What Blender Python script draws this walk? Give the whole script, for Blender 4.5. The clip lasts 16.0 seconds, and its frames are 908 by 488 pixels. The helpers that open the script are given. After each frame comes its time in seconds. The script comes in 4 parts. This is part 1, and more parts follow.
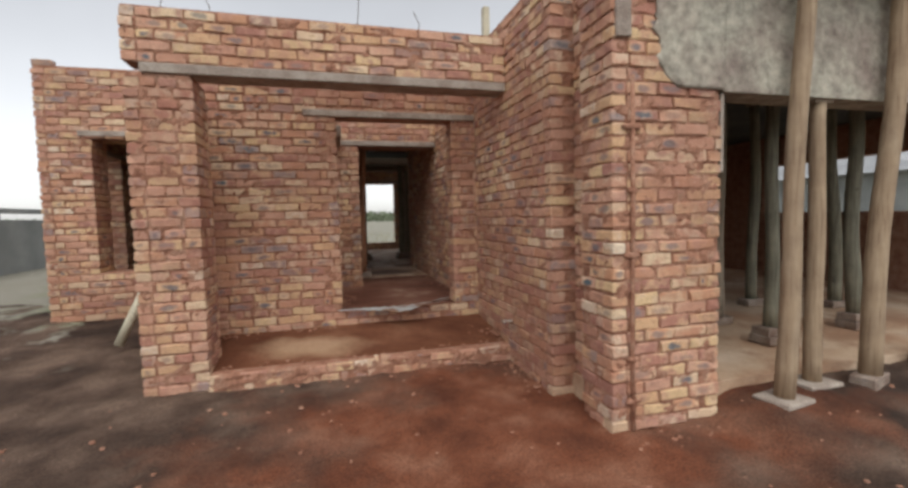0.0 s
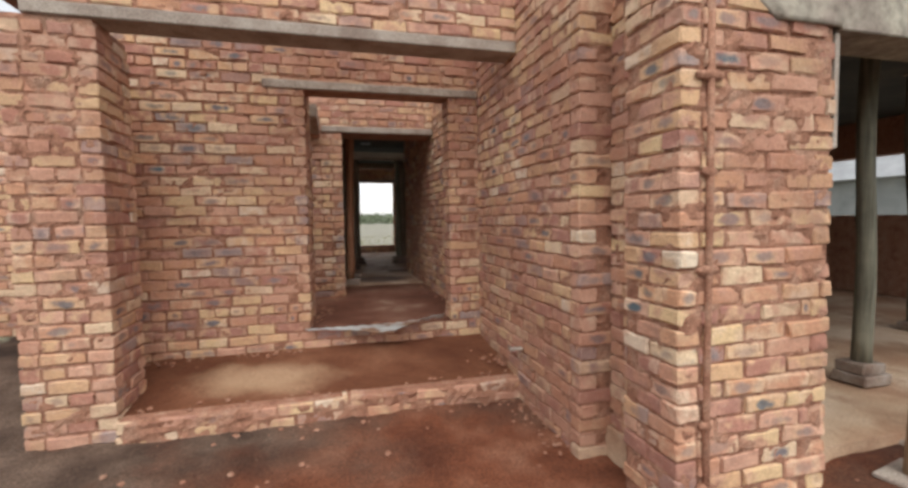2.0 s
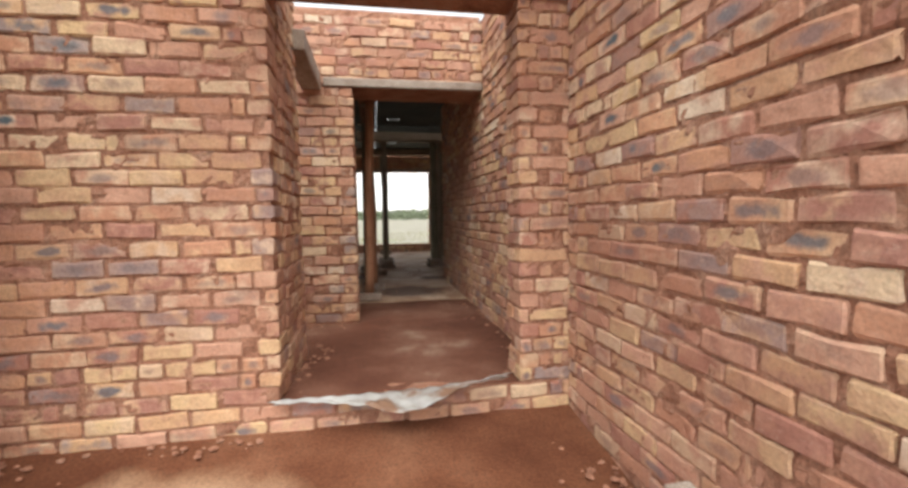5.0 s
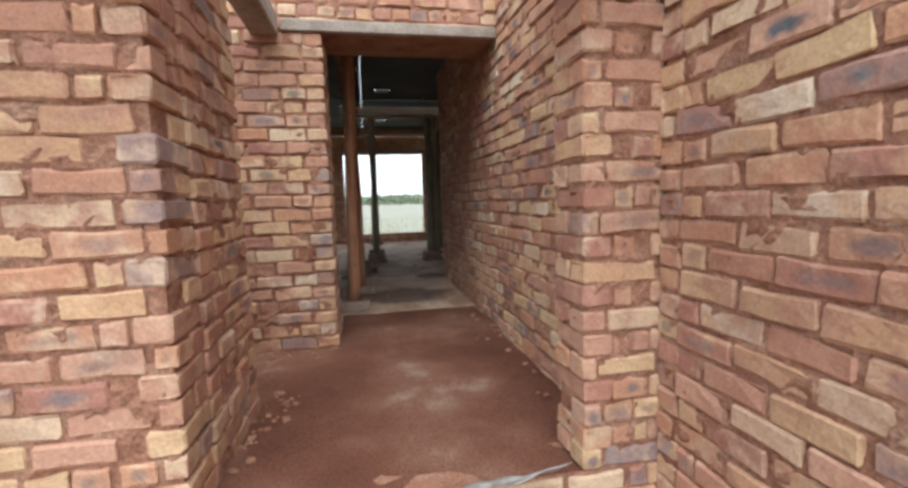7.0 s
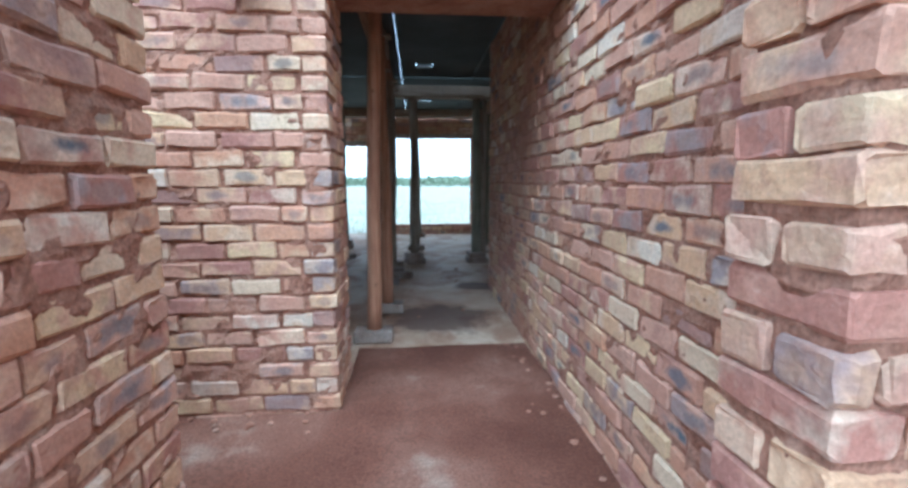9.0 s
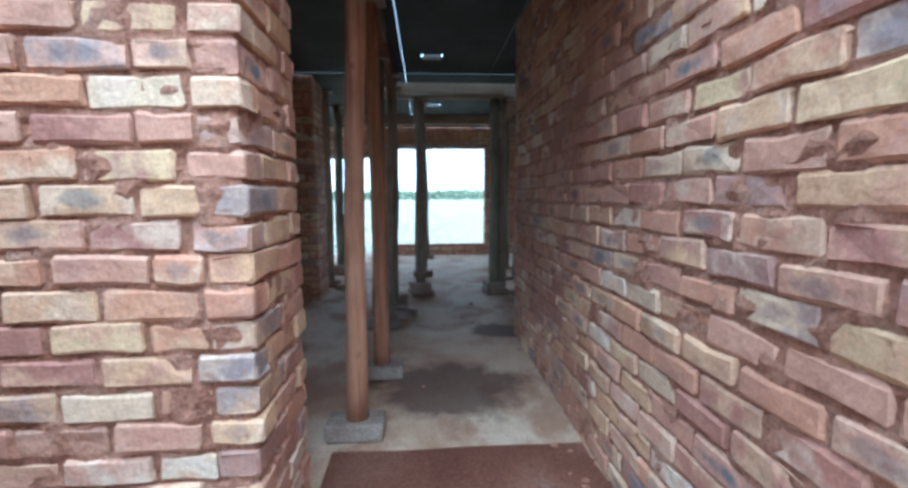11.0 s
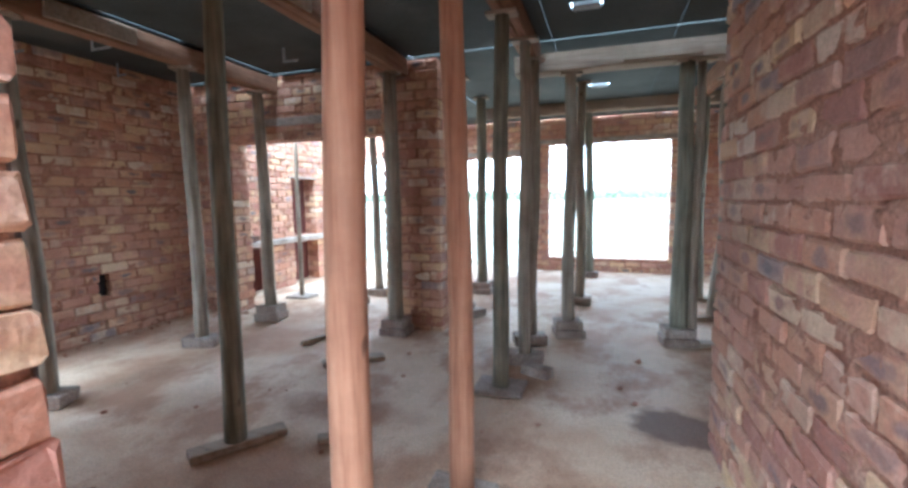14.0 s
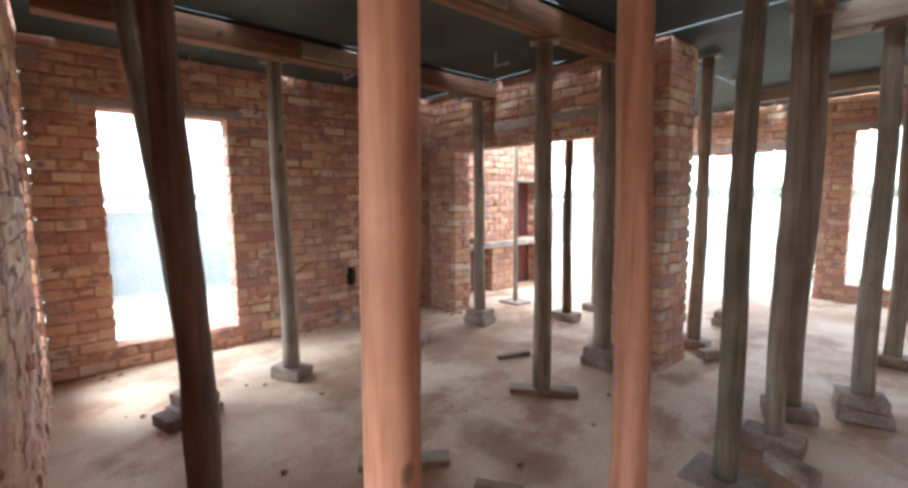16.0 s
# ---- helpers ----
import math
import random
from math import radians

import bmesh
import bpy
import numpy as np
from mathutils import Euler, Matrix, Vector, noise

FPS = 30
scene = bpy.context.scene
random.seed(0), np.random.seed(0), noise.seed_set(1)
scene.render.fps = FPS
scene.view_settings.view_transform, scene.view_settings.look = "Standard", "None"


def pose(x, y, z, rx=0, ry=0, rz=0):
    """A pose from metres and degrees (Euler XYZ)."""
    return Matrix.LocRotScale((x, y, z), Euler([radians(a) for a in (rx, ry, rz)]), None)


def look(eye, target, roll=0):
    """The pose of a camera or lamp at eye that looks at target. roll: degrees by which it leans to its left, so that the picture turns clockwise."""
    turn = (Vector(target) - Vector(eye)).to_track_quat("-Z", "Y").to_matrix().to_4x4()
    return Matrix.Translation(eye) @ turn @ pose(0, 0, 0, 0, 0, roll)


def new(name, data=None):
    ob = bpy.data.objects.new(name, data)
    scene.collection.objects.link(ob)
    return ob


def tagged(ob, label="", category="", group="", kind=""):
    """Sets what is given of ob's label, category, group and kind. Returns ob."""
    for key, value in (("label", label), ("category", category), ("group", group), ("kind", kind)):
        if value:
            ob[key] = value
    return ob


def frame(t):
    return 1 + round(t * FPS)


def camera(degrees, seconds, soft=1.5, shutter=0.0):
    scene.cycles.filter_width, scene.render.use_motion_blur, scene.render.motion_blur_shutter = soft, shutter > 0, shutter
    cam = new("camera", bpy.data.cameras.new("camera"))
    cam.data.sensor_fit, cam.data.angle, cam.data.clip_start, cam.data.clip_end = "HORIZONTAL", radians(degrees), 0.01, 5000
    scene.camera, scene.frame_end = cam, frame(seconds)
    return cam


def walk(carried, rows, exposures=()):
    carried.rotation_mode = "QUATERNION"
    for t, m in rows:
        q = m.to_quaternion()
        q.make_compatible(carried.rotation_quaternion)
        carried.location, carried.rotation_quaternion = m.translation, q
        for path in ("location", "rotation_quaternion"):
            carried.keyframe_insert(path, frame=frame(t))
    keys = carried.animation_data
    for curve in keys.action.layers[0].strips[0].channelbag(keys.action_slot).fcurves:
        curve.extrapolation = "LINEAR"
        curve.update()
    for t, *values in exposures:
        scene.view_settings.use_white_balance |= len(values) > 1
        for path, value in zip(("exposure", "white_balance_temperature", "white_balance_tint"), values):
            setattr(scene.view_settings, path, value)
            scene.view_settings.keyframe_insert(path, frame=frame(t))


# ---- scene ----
cam = camera(90.5, 16.0, 3.0)
PATH = [
    (0, (-0.064, 0.002, 1.464), (0.47, 1.925, 1.34), -1.4),
    (0.5, (-0.001, 0.256, 1.455), (0.521, 2.183, 1.33), -1.4),
    (1, (0.067, 0.487, 1.454), (0.586, 2.415, 1.336), -1.3),
    (1.5, (0.152, 0.676, 1.435), (0.672, 2.603, 1.314), -1.3),
    (2, (0.274, 0.899, 1.417), (0.784, 2.83, 1.307), -0.9),
    (2.5, (0.341, 1.141, 1.401), (0.819, 3.08, 1.291), -0.6),
    (3, (0.399, 1.447, 1.406), (0.861, 3.391, 1.305), -0.5),
    (3.5, (0.465, 1.749, 1.385), (0.899, 3.7, 1.294), -0.5),
    (4, (0.499, 2.024, 1.391), (0.895, 3.982, 1.294), -0.4),
    (4.2, (0.525, 2.142, 1.38), (0.885, 4.106, 1.275), -0.5),
    (6.5, (0.54, 3.439, 1.436), (0.912, 5.397, 1.267), -1.7),
    (7, (0.606, 3.609, 1.435), (0.985, 5.563, 1.237), -1.8),
    (7.5, (0.73, 3.816, 1.484), (1.068, 5.775, 1.262), -1.1),
    (8, (0.74, 3.989, 1.484), (1.02, 5.952, 1.219), -0.9),
    (8.5, (0.76, 4.271, 1.548), (0.983, 6.241, 1.281), -0.7),
    (9, (0.778, 4.495, 1.597), (0.945, 6.47, 1.324), -0.2),
    (9.5, (0.818, 4.755, 1.619), (0.957, 6.733, 1.365), -0.2),
    (10, (0.829, 5.006, 1.631), (0.938, 6.987, 1.377), -0.4),
    (10.2, (0.779, 5.108, 1.621), (0.908, 7.091, 1.392), -0.5),
    (12.5, (0.925, 6.206, 1.663), (1.032, 8.193, 1.457), -0.3),
    (13, (0.946, 6.37, 1.682), (0.987, 8.36, 1.48), -0.7),
    (13.5, (1.005, 6.579, 1.692), (0.768, 8.555, 1.494), -1.3),
    (14, (1.035, 6.747, 1.698), (0.402, 8.633, 1.492), -0.9),
    (14.5, (1.038, 6.866, 1.708), (0.052, 8.594, 1.502), -2.2),
    (15, (1.04, 6.992, 1.72), (-0.067, 8.645, 1.516), -1.6),
    (15.5, (1.063, 7.125, 1.765), (-0.254, 8.616, 1.553), -1.3),
    (16, (1.077, 7.229, 1.803), (-0.418, 8.54, 1.592), -0.6),
]
walk(cam, [(t, look(eye, target, roll)) for t, eye, target, roll in PATH],
     [(0.0, 0.38, 6500, 10), (1.0, 0.52, 6500, 10), (2.5, 0.9, 6600, 10), (4.2, 1.4, 6800, 10), (6.5, 1.4, 6200, 5), (7.0, 1.5, 5900, 3), (8.0, 1.85, 4900, -5), (9.0, 2.2, 4450, -6),
      (10.0, 2.25, 4450, -6), (12.5, 2.72, 4400, -6), (13.0, 2.95, 4450, -5), (13.5, 3.4, 4600, -3), (14.5, 4.1, 4750, -1), (15.0, 4.1, 4800, 0), (15.5, 3.7, 5100, 3), (16.0, 3.8, 5400, 5)])

# ---- world and light: bright overcast ----
world = bpy.data.worlds.new("overcast_sky")
scene.world = world
world.use_nodes = True
wn = world.node_tree
wn.nodes.clear()
w_out = wn.nodes.new("ShaderNodeOutputWorld")
w_bg = wn.nodes.new("ShaderNodeBackground")
w_sky = wn.nodes.new("ShaderNodeTexSky")
w_sky.sky_type, w_sky.sun_disc = 'NISHITA', False
w_sky.sun_elevation, w_sky.sun_rotation = radians(62), radians(187)
w_sky.dust_density, w_sky.air_density = 1.0, 1.0
w_hsv = wn.nodes.new("ShaderNodeHueSaturation")
w_hsv.inputs["Saturation"].default_value = 0.16
w_noise = wn.nodes.new("ShaderNodeTexNoise")
w_noise.inputs["Scale"].default_value = 2.2
w_noise.inputs["Detail"].default_value = 4
w_map = wn.nodes.new("ShaderNodeMapRange")
w_map.inputs["To Min"].default_value, w_map.inputs["To Max"].default_value = 0.8, 1.15
w_mul = wn.nodes.new("ShaderNodeVectorMath")
w_mul.operation = 'MULTIPLY'
w_bg.inputs["Strength"].default_value = 0.15
wn.links.new(w_sky.outputs[0], w_hsv.inputs["Color"])
wn.links.new(w_noise.outputs["Fac"], w_map.inputs["Value"])
wn.links.new(w_hsv.outputs[0], w_mul.inputs[0])
wn.links.new(w_map.outputs[0], w_mul.inputs[1])
wn.links.new(w_mul.outputs[0], w_bg.inputs["Color"])
wn.links.new(w_bg.outputs[0], w_out.inputs["Surface"])
sun = new("sun", bpy.data.lights.new("sun", 'SUN'))
sun.data.energy, sun.data.angle, sun.data.color = 1.25, radians(60), (1.0, 0.96, 0.9)
sun.matrix_basis = look((-0.8, -7, 14), (0, 0, 0))


# ---- materials ----
def shader(name, rough=0.85, metal=0.0):
    m = bpy.data.materials.new(name)
    m.use_nodes = True
    b = m.node_tree.nodes["Principled BSDF"]
    b.inputs["Roughness"].default_value, b.inputs["Metallic"].default_value = rough, metal
    b.inputs["Specular IOR Level"].default_value = 0.25
    return m, m.node_tree, b


def noise_of(nt, scale, detail=4, stretch=None, rough=0.55, local=False):
    """A noise value over the place's own metres (or over the object's)."""
    n = nt.nodes.new("ShaderNodeTexNoise")
    n.inputs["Scale"].default_value, n.inputs["Detail"].default_value = scale, detail
    n.inputs["Roughness"].default_value = rough
    if local:
        src = nt.nodes.new("ShaderNodeTexCoord").outputs["Object"]
    else:
        src = nt.nodes.new("ShaderNodeNewGeometry").outputs["Position"]
    if stretch:
        mp = nt.nodes.new("ShaderNodeMapping")
        mp.inputs["Scale"].default_value = stretch
        nt.links.new(src, mp.inputs["Vector"])
        src = mp.outputs[0]
    nt.links.new(src, n.inputs["Vector"])
    return n.outputs["Fac"]


def ramp(nt, fac, stops, step=False):
    r = nt.nodes.new("ShaderNodeValToRGB")
    r.color_ramp.interpolation = 'CONSTANT' if step else 'LINEAR'
    while len(r.color_ramp.elements) < len(stops):
        r.color_ramp.elements.new(0.5)
    for e, (p, c) in zip(r.color_ramp.elements, stops):
        e.position = p
        e.color = (*c, 1) if isinstance(c, tuple) else (c, c, c, 1)
    nt.links.new(fac, r.inputs[0])
    return r.outputs[0]


def mix(nt, fac, a, b, mode='MIX'):
    n = nt.nodes.new("ShaderNodeMix")
    n.data_type, n.blend_type = 'RGBA', mode
    for sock, v in ((n.inputs[0], fac), (n.inputs[6], a), (n.inputs[7], b)):
        if isinstance(v, (int, float)):
            sock.default_value = v
        elif isinstance(v, tuple):
            sock.default_value = (*v, 1)
        else:
            nt.links.new(v, sock)
    return n.outputs[2]


def bump(nt, b, height, strength=0.4, dist=0.01):
    n = nt.nodes.new("ShaderNodeBump")
    n.inputs["Strength"].default_value, n.inputs["Distance"].default_value = strength, dist
    nt.links.new(height, n.inputs["Height"])
    nt.links.new(n.outputs[0], b.inputs["Normal"])


MORTAR = (0.4, 0.205, 0.135)


def math_of(nt, op, a, b=0.0):
    n = nt.nodes.new("ShaderNodeMath")
    n.operation = op
    for sock, v in ((n.inputs[0], a), (n.inputs[1], b)):
        if isinstance(v, (int, float)):
            sock.default_value = v
        else:
            nt.links.new(v, sock)
    return n.outputs[0]


def brick_material(name, single):
    """Clamp-fired stock brick: each one of its own colour, some with a blue-grey fired heart or a pale crust."""
    m, nt, b = shader(name, 0.9)
    if single:
        rnd = nt.nodes.new("ShaderNodeObjectInfo").outputs["Random"]
    else:
        rnd = nt.nodes.new("ShaderNodeNewGeometry").outputs["Random Per Island"]
    base = ramp(nt, rnd, [(0.0, (0.56, 0.29, 0.18)), (0.1, (0.43, 0.2, 0.15)), (0.18, (0.68, 0.44, 0.25)), (0.3, (0.58, 0.32, 0.22)),
                          (0.42, (0.74, 0.55, 0.31)), (0.52, (0.38, 0.18, 0.145)), (0.6, (0.64, 0.38, 0.27)), (0.73, (0.76, 0.6, 0.4)), (0.82, (0.62, 0.34, 0.2)),
                          (0.9, (0.36, 0.23, 0.2)), (0.94, (0.31, 0.27, 0.27)), (0.97, (0.8, 0.69, 0.53))], True)
    second_rnd = math_of(nt, 'FRACT', math_of(nt, 'MULTIPLY', rnd, 7.31))
    third_rnd = math_of(nt, 'FRACT', math_of(nt, 'MULTIPLY', rnd, 23.77))
    second = ramp(nt, second_rnd, [(0.0, (0.7, 0.48, 0.29)), (0.22, (0.57, 0.32, 0.23)), (0.4, (0.74, 0.56, 0.38)), (0.55, (0.6, 0.35, 0.24)), (0.7, (0.44, 0.24, 0.19)),
                                   (0.82, (0.76, 0.6, 0.44)), (0.94, (0.33, 0.29, 0.29))], True)
    patchy = ramp(nt, noise_of(nt, 10.0, 3, (1, 1, 0.9)), [(0.46, 0.0), (0.62, 0.85)])
    c = mix(nt, 0.16, mix(nt, patchy, base, second), (0.57, 0.33, 0.22))
    # the heart: a soft oval in the middle of some bricks
    cell = nt.nodes.new("ShaderNodeAttribute")
    cell.attribute_name = "cell"
    dist = nt.nodes.new("ShaderNodeVectorMath")
    dist.operation = 'LENGTH'
    nt.links.new(cell.outputs["Vector"], dist.inputs[0])
    edge = math_of(nt, 'ADD', dist.outputs["Value"], math_of(nt, 'MULTIPLY', noise_of(nt, 13.0, 3), 1.5))
    heart = ramp(nt, math_of(nt, 'MULTIPLY', edge, 0.5), [(0.56, 1.0), (0.74, 0.0)])
    has = ramp(nt, second_rnd, [(0.0, 0.9), (0.09, 0.0), (0.4, 0.6), (0.49, 0.0), (0.77, 1.0), (0.87, 0.0), (0.94, 0.6)], True)
    grey = ramp(nt, third_rnd, [(0.0, (0.2, 0.19, 0.2)), (0.3, (0.3, 0.225, 0.2)), (0.55, (0.12, 0.155, 0.175)), (0.75, (0.34, 0.24, 0.2))], True)
    c = mix(nt, math_of(nt, 'MULTIPLY', heart, has), c, grey)
    # pale crust towards the arrises of others
    rim = ramp(nt, math_of(nt, 'MULTIPLY', edge, 0.5), [(0.72, 0.0), (1.0, 0.55)])
    crusty = ramp(nt, third_rnd, [(0.0, 0.0), (0.5, 0.7), (0.8, 0.2)], True)
    c = mix(nt, math_of(nt, 'MULTIPLY', rim, crusty), c, (0.66, 0.47, 0.33))
    wash = ramp(nt, noise_of(nt, 0.9, 4), [(0.42, 0.0), (0.66, 0.62)])
    c = mix(nt, wash, c, (0.31, 0.135, 0.092))
    soot = ramp(nt, noise_of(nt, 3.1, 5, (1, 1, 1.6), 0.65), [(0.57, 0.0), (0.74, 0.55)])
    c = mix(nt, soot, c, (0.2, 0.13, 0.11))
    smear = ramp(nt, noise_of(nt, 17.0, 5, (1, 1, 1.6), 0.65), [(0.56, 0.0), (0.72, 0.6)])
    c = mix(nt, smear, c, MORTAR)
    dust = ramp(nt, noise_of(nt, 26.0, 5, (1, 1, 1.4), 0.7), [(0.58, 0.0), (0.76, 0.4)])
    c = mix(nt, dust, c, (0.68, 0.52, 0.4))
    grain = ramp(nt, noise_of(nt, 95.0, 4, None, 0.7), [(0.3, 0.8), (0.7, 1.14)])
    c = mix(nt, 1.0, c, grain, 'MULTIPLY')
    nt.links.new(c, b.inputs["Base Color"])
    bump(nt, b, noise_of(nt, 24.0, 6, rough=0.55), 0.5, 0.02)
    return m


def earth_material(name, stops, scale, bump_scale, strength, dist, rough=0.95, fine=90.0):
    m, nt, b = shader(name, rough)
    c = ramp(nt, noise_of(nt, scale, 5), stops)
    g = ramp(nt, noise_of(nt, fine, 4), [(0.28, 0.6), (0.72, 1.25)])
    c = mix(nt, 1.0, c, g, 'MULTIPLY')
    nt.links.new(c, b.inputs["Base Color"])
    bump(nt, b, noise_of(nt, bump_scale, 8, rough=0.65), strength, dist)
    return m


def soil_material():
    """Dark topsoil, red sandy subsoil before the porch and pale dry veld farther out."""
    m, nt, b = shader("soil", 0.95)
    dark = ramp(nt, noise_of(nt, 1.6, 6), [(0.32, (0.04, 0.025, 0.018)), (0.48, (0.085, 0.054, 0.039)), (0.66, (0.19, 0.13, 0.095))])
    red = ramp(nt, noise_of(nt, 2.2, 6), [(0.3, (0.1, 0.033, 0.017)), (0.5, (0.19, 0.066, 0.033)), (0.7, (0.3, 0.14, 0.085))])
    pale = ramp(nt, noise_of(nt, 0.35, 6), [(0.3, (0.24, 0.23, 0.175)), (0.55, (0.31, 0.295, 0.245)), (0.7, (0.22, 0.25, 0.14))])
    geo = nt.nodes.new("ShaderNodeNewGeometry").outputs["Position"]

    def near(cx, cy, sx, sy, lo, hi):
        mp = nt.nodes.new("ShaderNodeMapping")
        mp.vector_type = 'TEXTURE'
        mp.inputs["Location"].default_value = (cx, cy, 0)
        mp.inputs["Scale"].default_value = (sx, sy, 1e4)
        nt.links.new(geo, mp.inputs["Vector"])
        ln = nt.nodes.new("ShaderNodeVectorMath")
        ln.operation = 'LENGTH'
        nt.links.new(mp.outputs[0], ln.inputs[0])
        ad = nt.nodes.new("ShaderNodeMath")
        ad.operation = 'MULTIPLY_ADD'
        ad.inputs[1].default_value = 0.9
        nt.links.new(noise_of(nt, 1.7, 6), ad.inputs[0])
        nt.links.new(ln.outputs["Value"], ad.inputs[2])
        return ramp(nt, ad.outputs[0], [(lo, 1.0), (hi, 0.0)])
    c = mix(nt, near(1.2, 2.8, 4.6, 3.6, 0.66, 0.98), dark, red)
    far = near(0.0, 1.0, 24.0, 13.0, 0.9, 1.0)
    c = mix(nt, far, pale, c)
    g = ramp(nt, noise_of(nt, 75.0, 5), [(0.28, 0.55), (0.72, 1.35)])
    c = mix(nt, 1.0, c, g, 'MULTIPLY')
    stone = ramp(nt, noise_of(nt, 38.0, 2), [(0.72, 0.0), (0.75, 0.3)])
    c = mix(nt, stone, c, (0.36, 0.27, 0.2))
    nt.links.new(c, b.inputs["Base Color"])
    bump(nt, b, noise_of(nt, 22.0, 9, rough=0.68), 0.8, 0.035)
    return m


def floor_material():
    """Dusty screed with red soil trodden in and two damp spots."""
    m, nt, b = shader("dusty_concrete_floor", 0.75)
    c = ramp(nt, noise_of(nt, 1.1, 6), [(0.34, (0.42, 0.25, 0.155)), (0.46, (0.54, 0.38, 0.255)), (0.6, (0.66, 0.52, 0.385)), (0.75, (0.55, 0.4, 0.28))])
    tread = ramp(nt, noise_of(nt, 2.4, 7, (1, 0.7, 1), 0.65), [(0.49, 0.0), (0.62, 0.85)])
    c = mix(nt, tread, c, (0.37, 0.215, 0.135))
    geo = nt.nodes.new("ShaderNodeNewGeometry").outputs["Position"]
    for cx, cy, sx, sy in ((-0.05, 8.15, 0.9, 0.7), (-0.4, 8.9, 0.8, 0.35), (0.93, 8.15, 0.75, 0.7), (1.4, 9.24, 0.4, 0.34)):
        mp = nt.nodes.new("ShaderNodeMapping")
        mp.vector_type = 'TEXTURE'
        mp.inputs["Location"].default_value = (cx, cy, 0)
        mp.inputs["Scale"].default_value = (sx, sy, 1e4)
        nt.links.new(geo, mp.inputs["Vector"])
        ln = nt.nodes.new("ShaderNodeVectorMath")
        ln.operation = 'LENGTH'
        nt.links.new(mp.outputs[0], ln.inputs[0])
        ad = nt.nodes.new("ShaderNodeMath")
        ad.operation = 'MULTIPLY_ADD'
        ad.inputs[1].default_value = 0.7
        nt.links.new(noise_of(nt, 5.0, 6), ad.inputs[0])
        nt.links.new(ln.outputs["Value"], ad.inputs[2])
        spot = ramp(nt, ad.outputs[0], [(0.0, 0.85), (0.8, 0.8), (1.0, 0.0)] if cx > 0 else [(0.0, 0.9), (0.6, 0.75), (1.0, 0.0)])
        c = mix(nt, spot, c, (0.1, 0.05, 0.036) if cx > 0 else (0.27, 0.145, 0.09))
    g = ramp(nt, noise_of(nt, 90.0, 4), [(0.28, 0.75), (0.72, 1.15)])
    c = mix(nt, 1.0, c, g, 'MULTIPLY')
    nt.links.new(c, b.inputs["Base Color"])
    bump(nt, b, noise_of(nt, 26.0, 8), 0.35, 0.008)
    return m


def porch_material():
    """Red sand over screed, with one pale patch swept bare."""
    m, nt, b = shader("sandy_screed", 0.92)
    c = ramp(nt, noise_of(nt, 2.3, 6), [(0.32, (0.11, 0.038, 0.018)), (0.52, (0.16, 0.062, 0.031)), (0.68, (0.22, 0.1, 0.055))])
    mp = nt.nodes.new("ShaderNodeMapping")
    mp.vector_type = 'TEXTURE'
    mp.inputs["Location"].default_value = (-0.33, 4.5, 0)
    mp.inputs["Rotation"].default_value = (0, 0, radians(-8))
    mp.inputs["Scale"].default_value = (0.75, 0.36, 1e4)
    nt.links.new(nt.nodes.new("ShaderNodeNewGeometry").outputs["Position"], mp.inputs["Vector"])
    ln = nt.nodes.new("ShaderNodeVectorMath")
    ln.operation = 'LENGTH'
    nt.links.new(mp.outputs[0], ln.inputs[0])
    d = math_of(nt, 'ADD', ln.outputs["Value"], math_of(nt, 'MULTIPLY', noise_of(nt, 3.2, 6), 1.1))
    bare = ramp(nt, math_of(nt, 'MULTIPLY', d, 0.5), [(0.42, 0.85), (0.72, 0.0)])
    c = mix(nt, bare, c, (0.44, 0.29, 0.18))
    g = ramp(nt, noise_of(nt, 80.0, 5), [(0.28, 0.65), (0.72, 1.25)])
    c = mix(nt, 1.0, c, g, 'MULTIPLY')
    nt.links.new(c, b.inputs["Base Color"])
    bump(nt, b, noise_of(nt, 20.0, 8, rough=0.65), 0.5, 0.012)
    return m


def timber_material(name, a, c2, dark, stretch=(1, 1, 0.06), rough=0.8):
    m, nt, b = shader(name, rough)
    grain = noise_of(nt, 42.0, 5, stretch)
    c = ramp(nt, grain, [(0.2, dark), (0.45, a), (0.75, c2)])
    patch = ramp(nt, noise_of(nt, 4.5, 6, None, 0.65), [(0.42, 0.0), (0.66, 0.75)])
    c = mix(nt, patch, c, mix(nt, 0.55, c, dark))
    knots = ramp(nt, noise_of(nt, 9.0, 1, (1.3, 1.3, 0.7)), [(0.74, 0.0), (0.8, 0.7)])
    c = mix(nt, knots, c, (0.05, 0.03, 0.02))
    nt.links.new(c, b.inputs["Base Color"])
    bump(nt, b, grain, 0.45, 0.006)
    return m


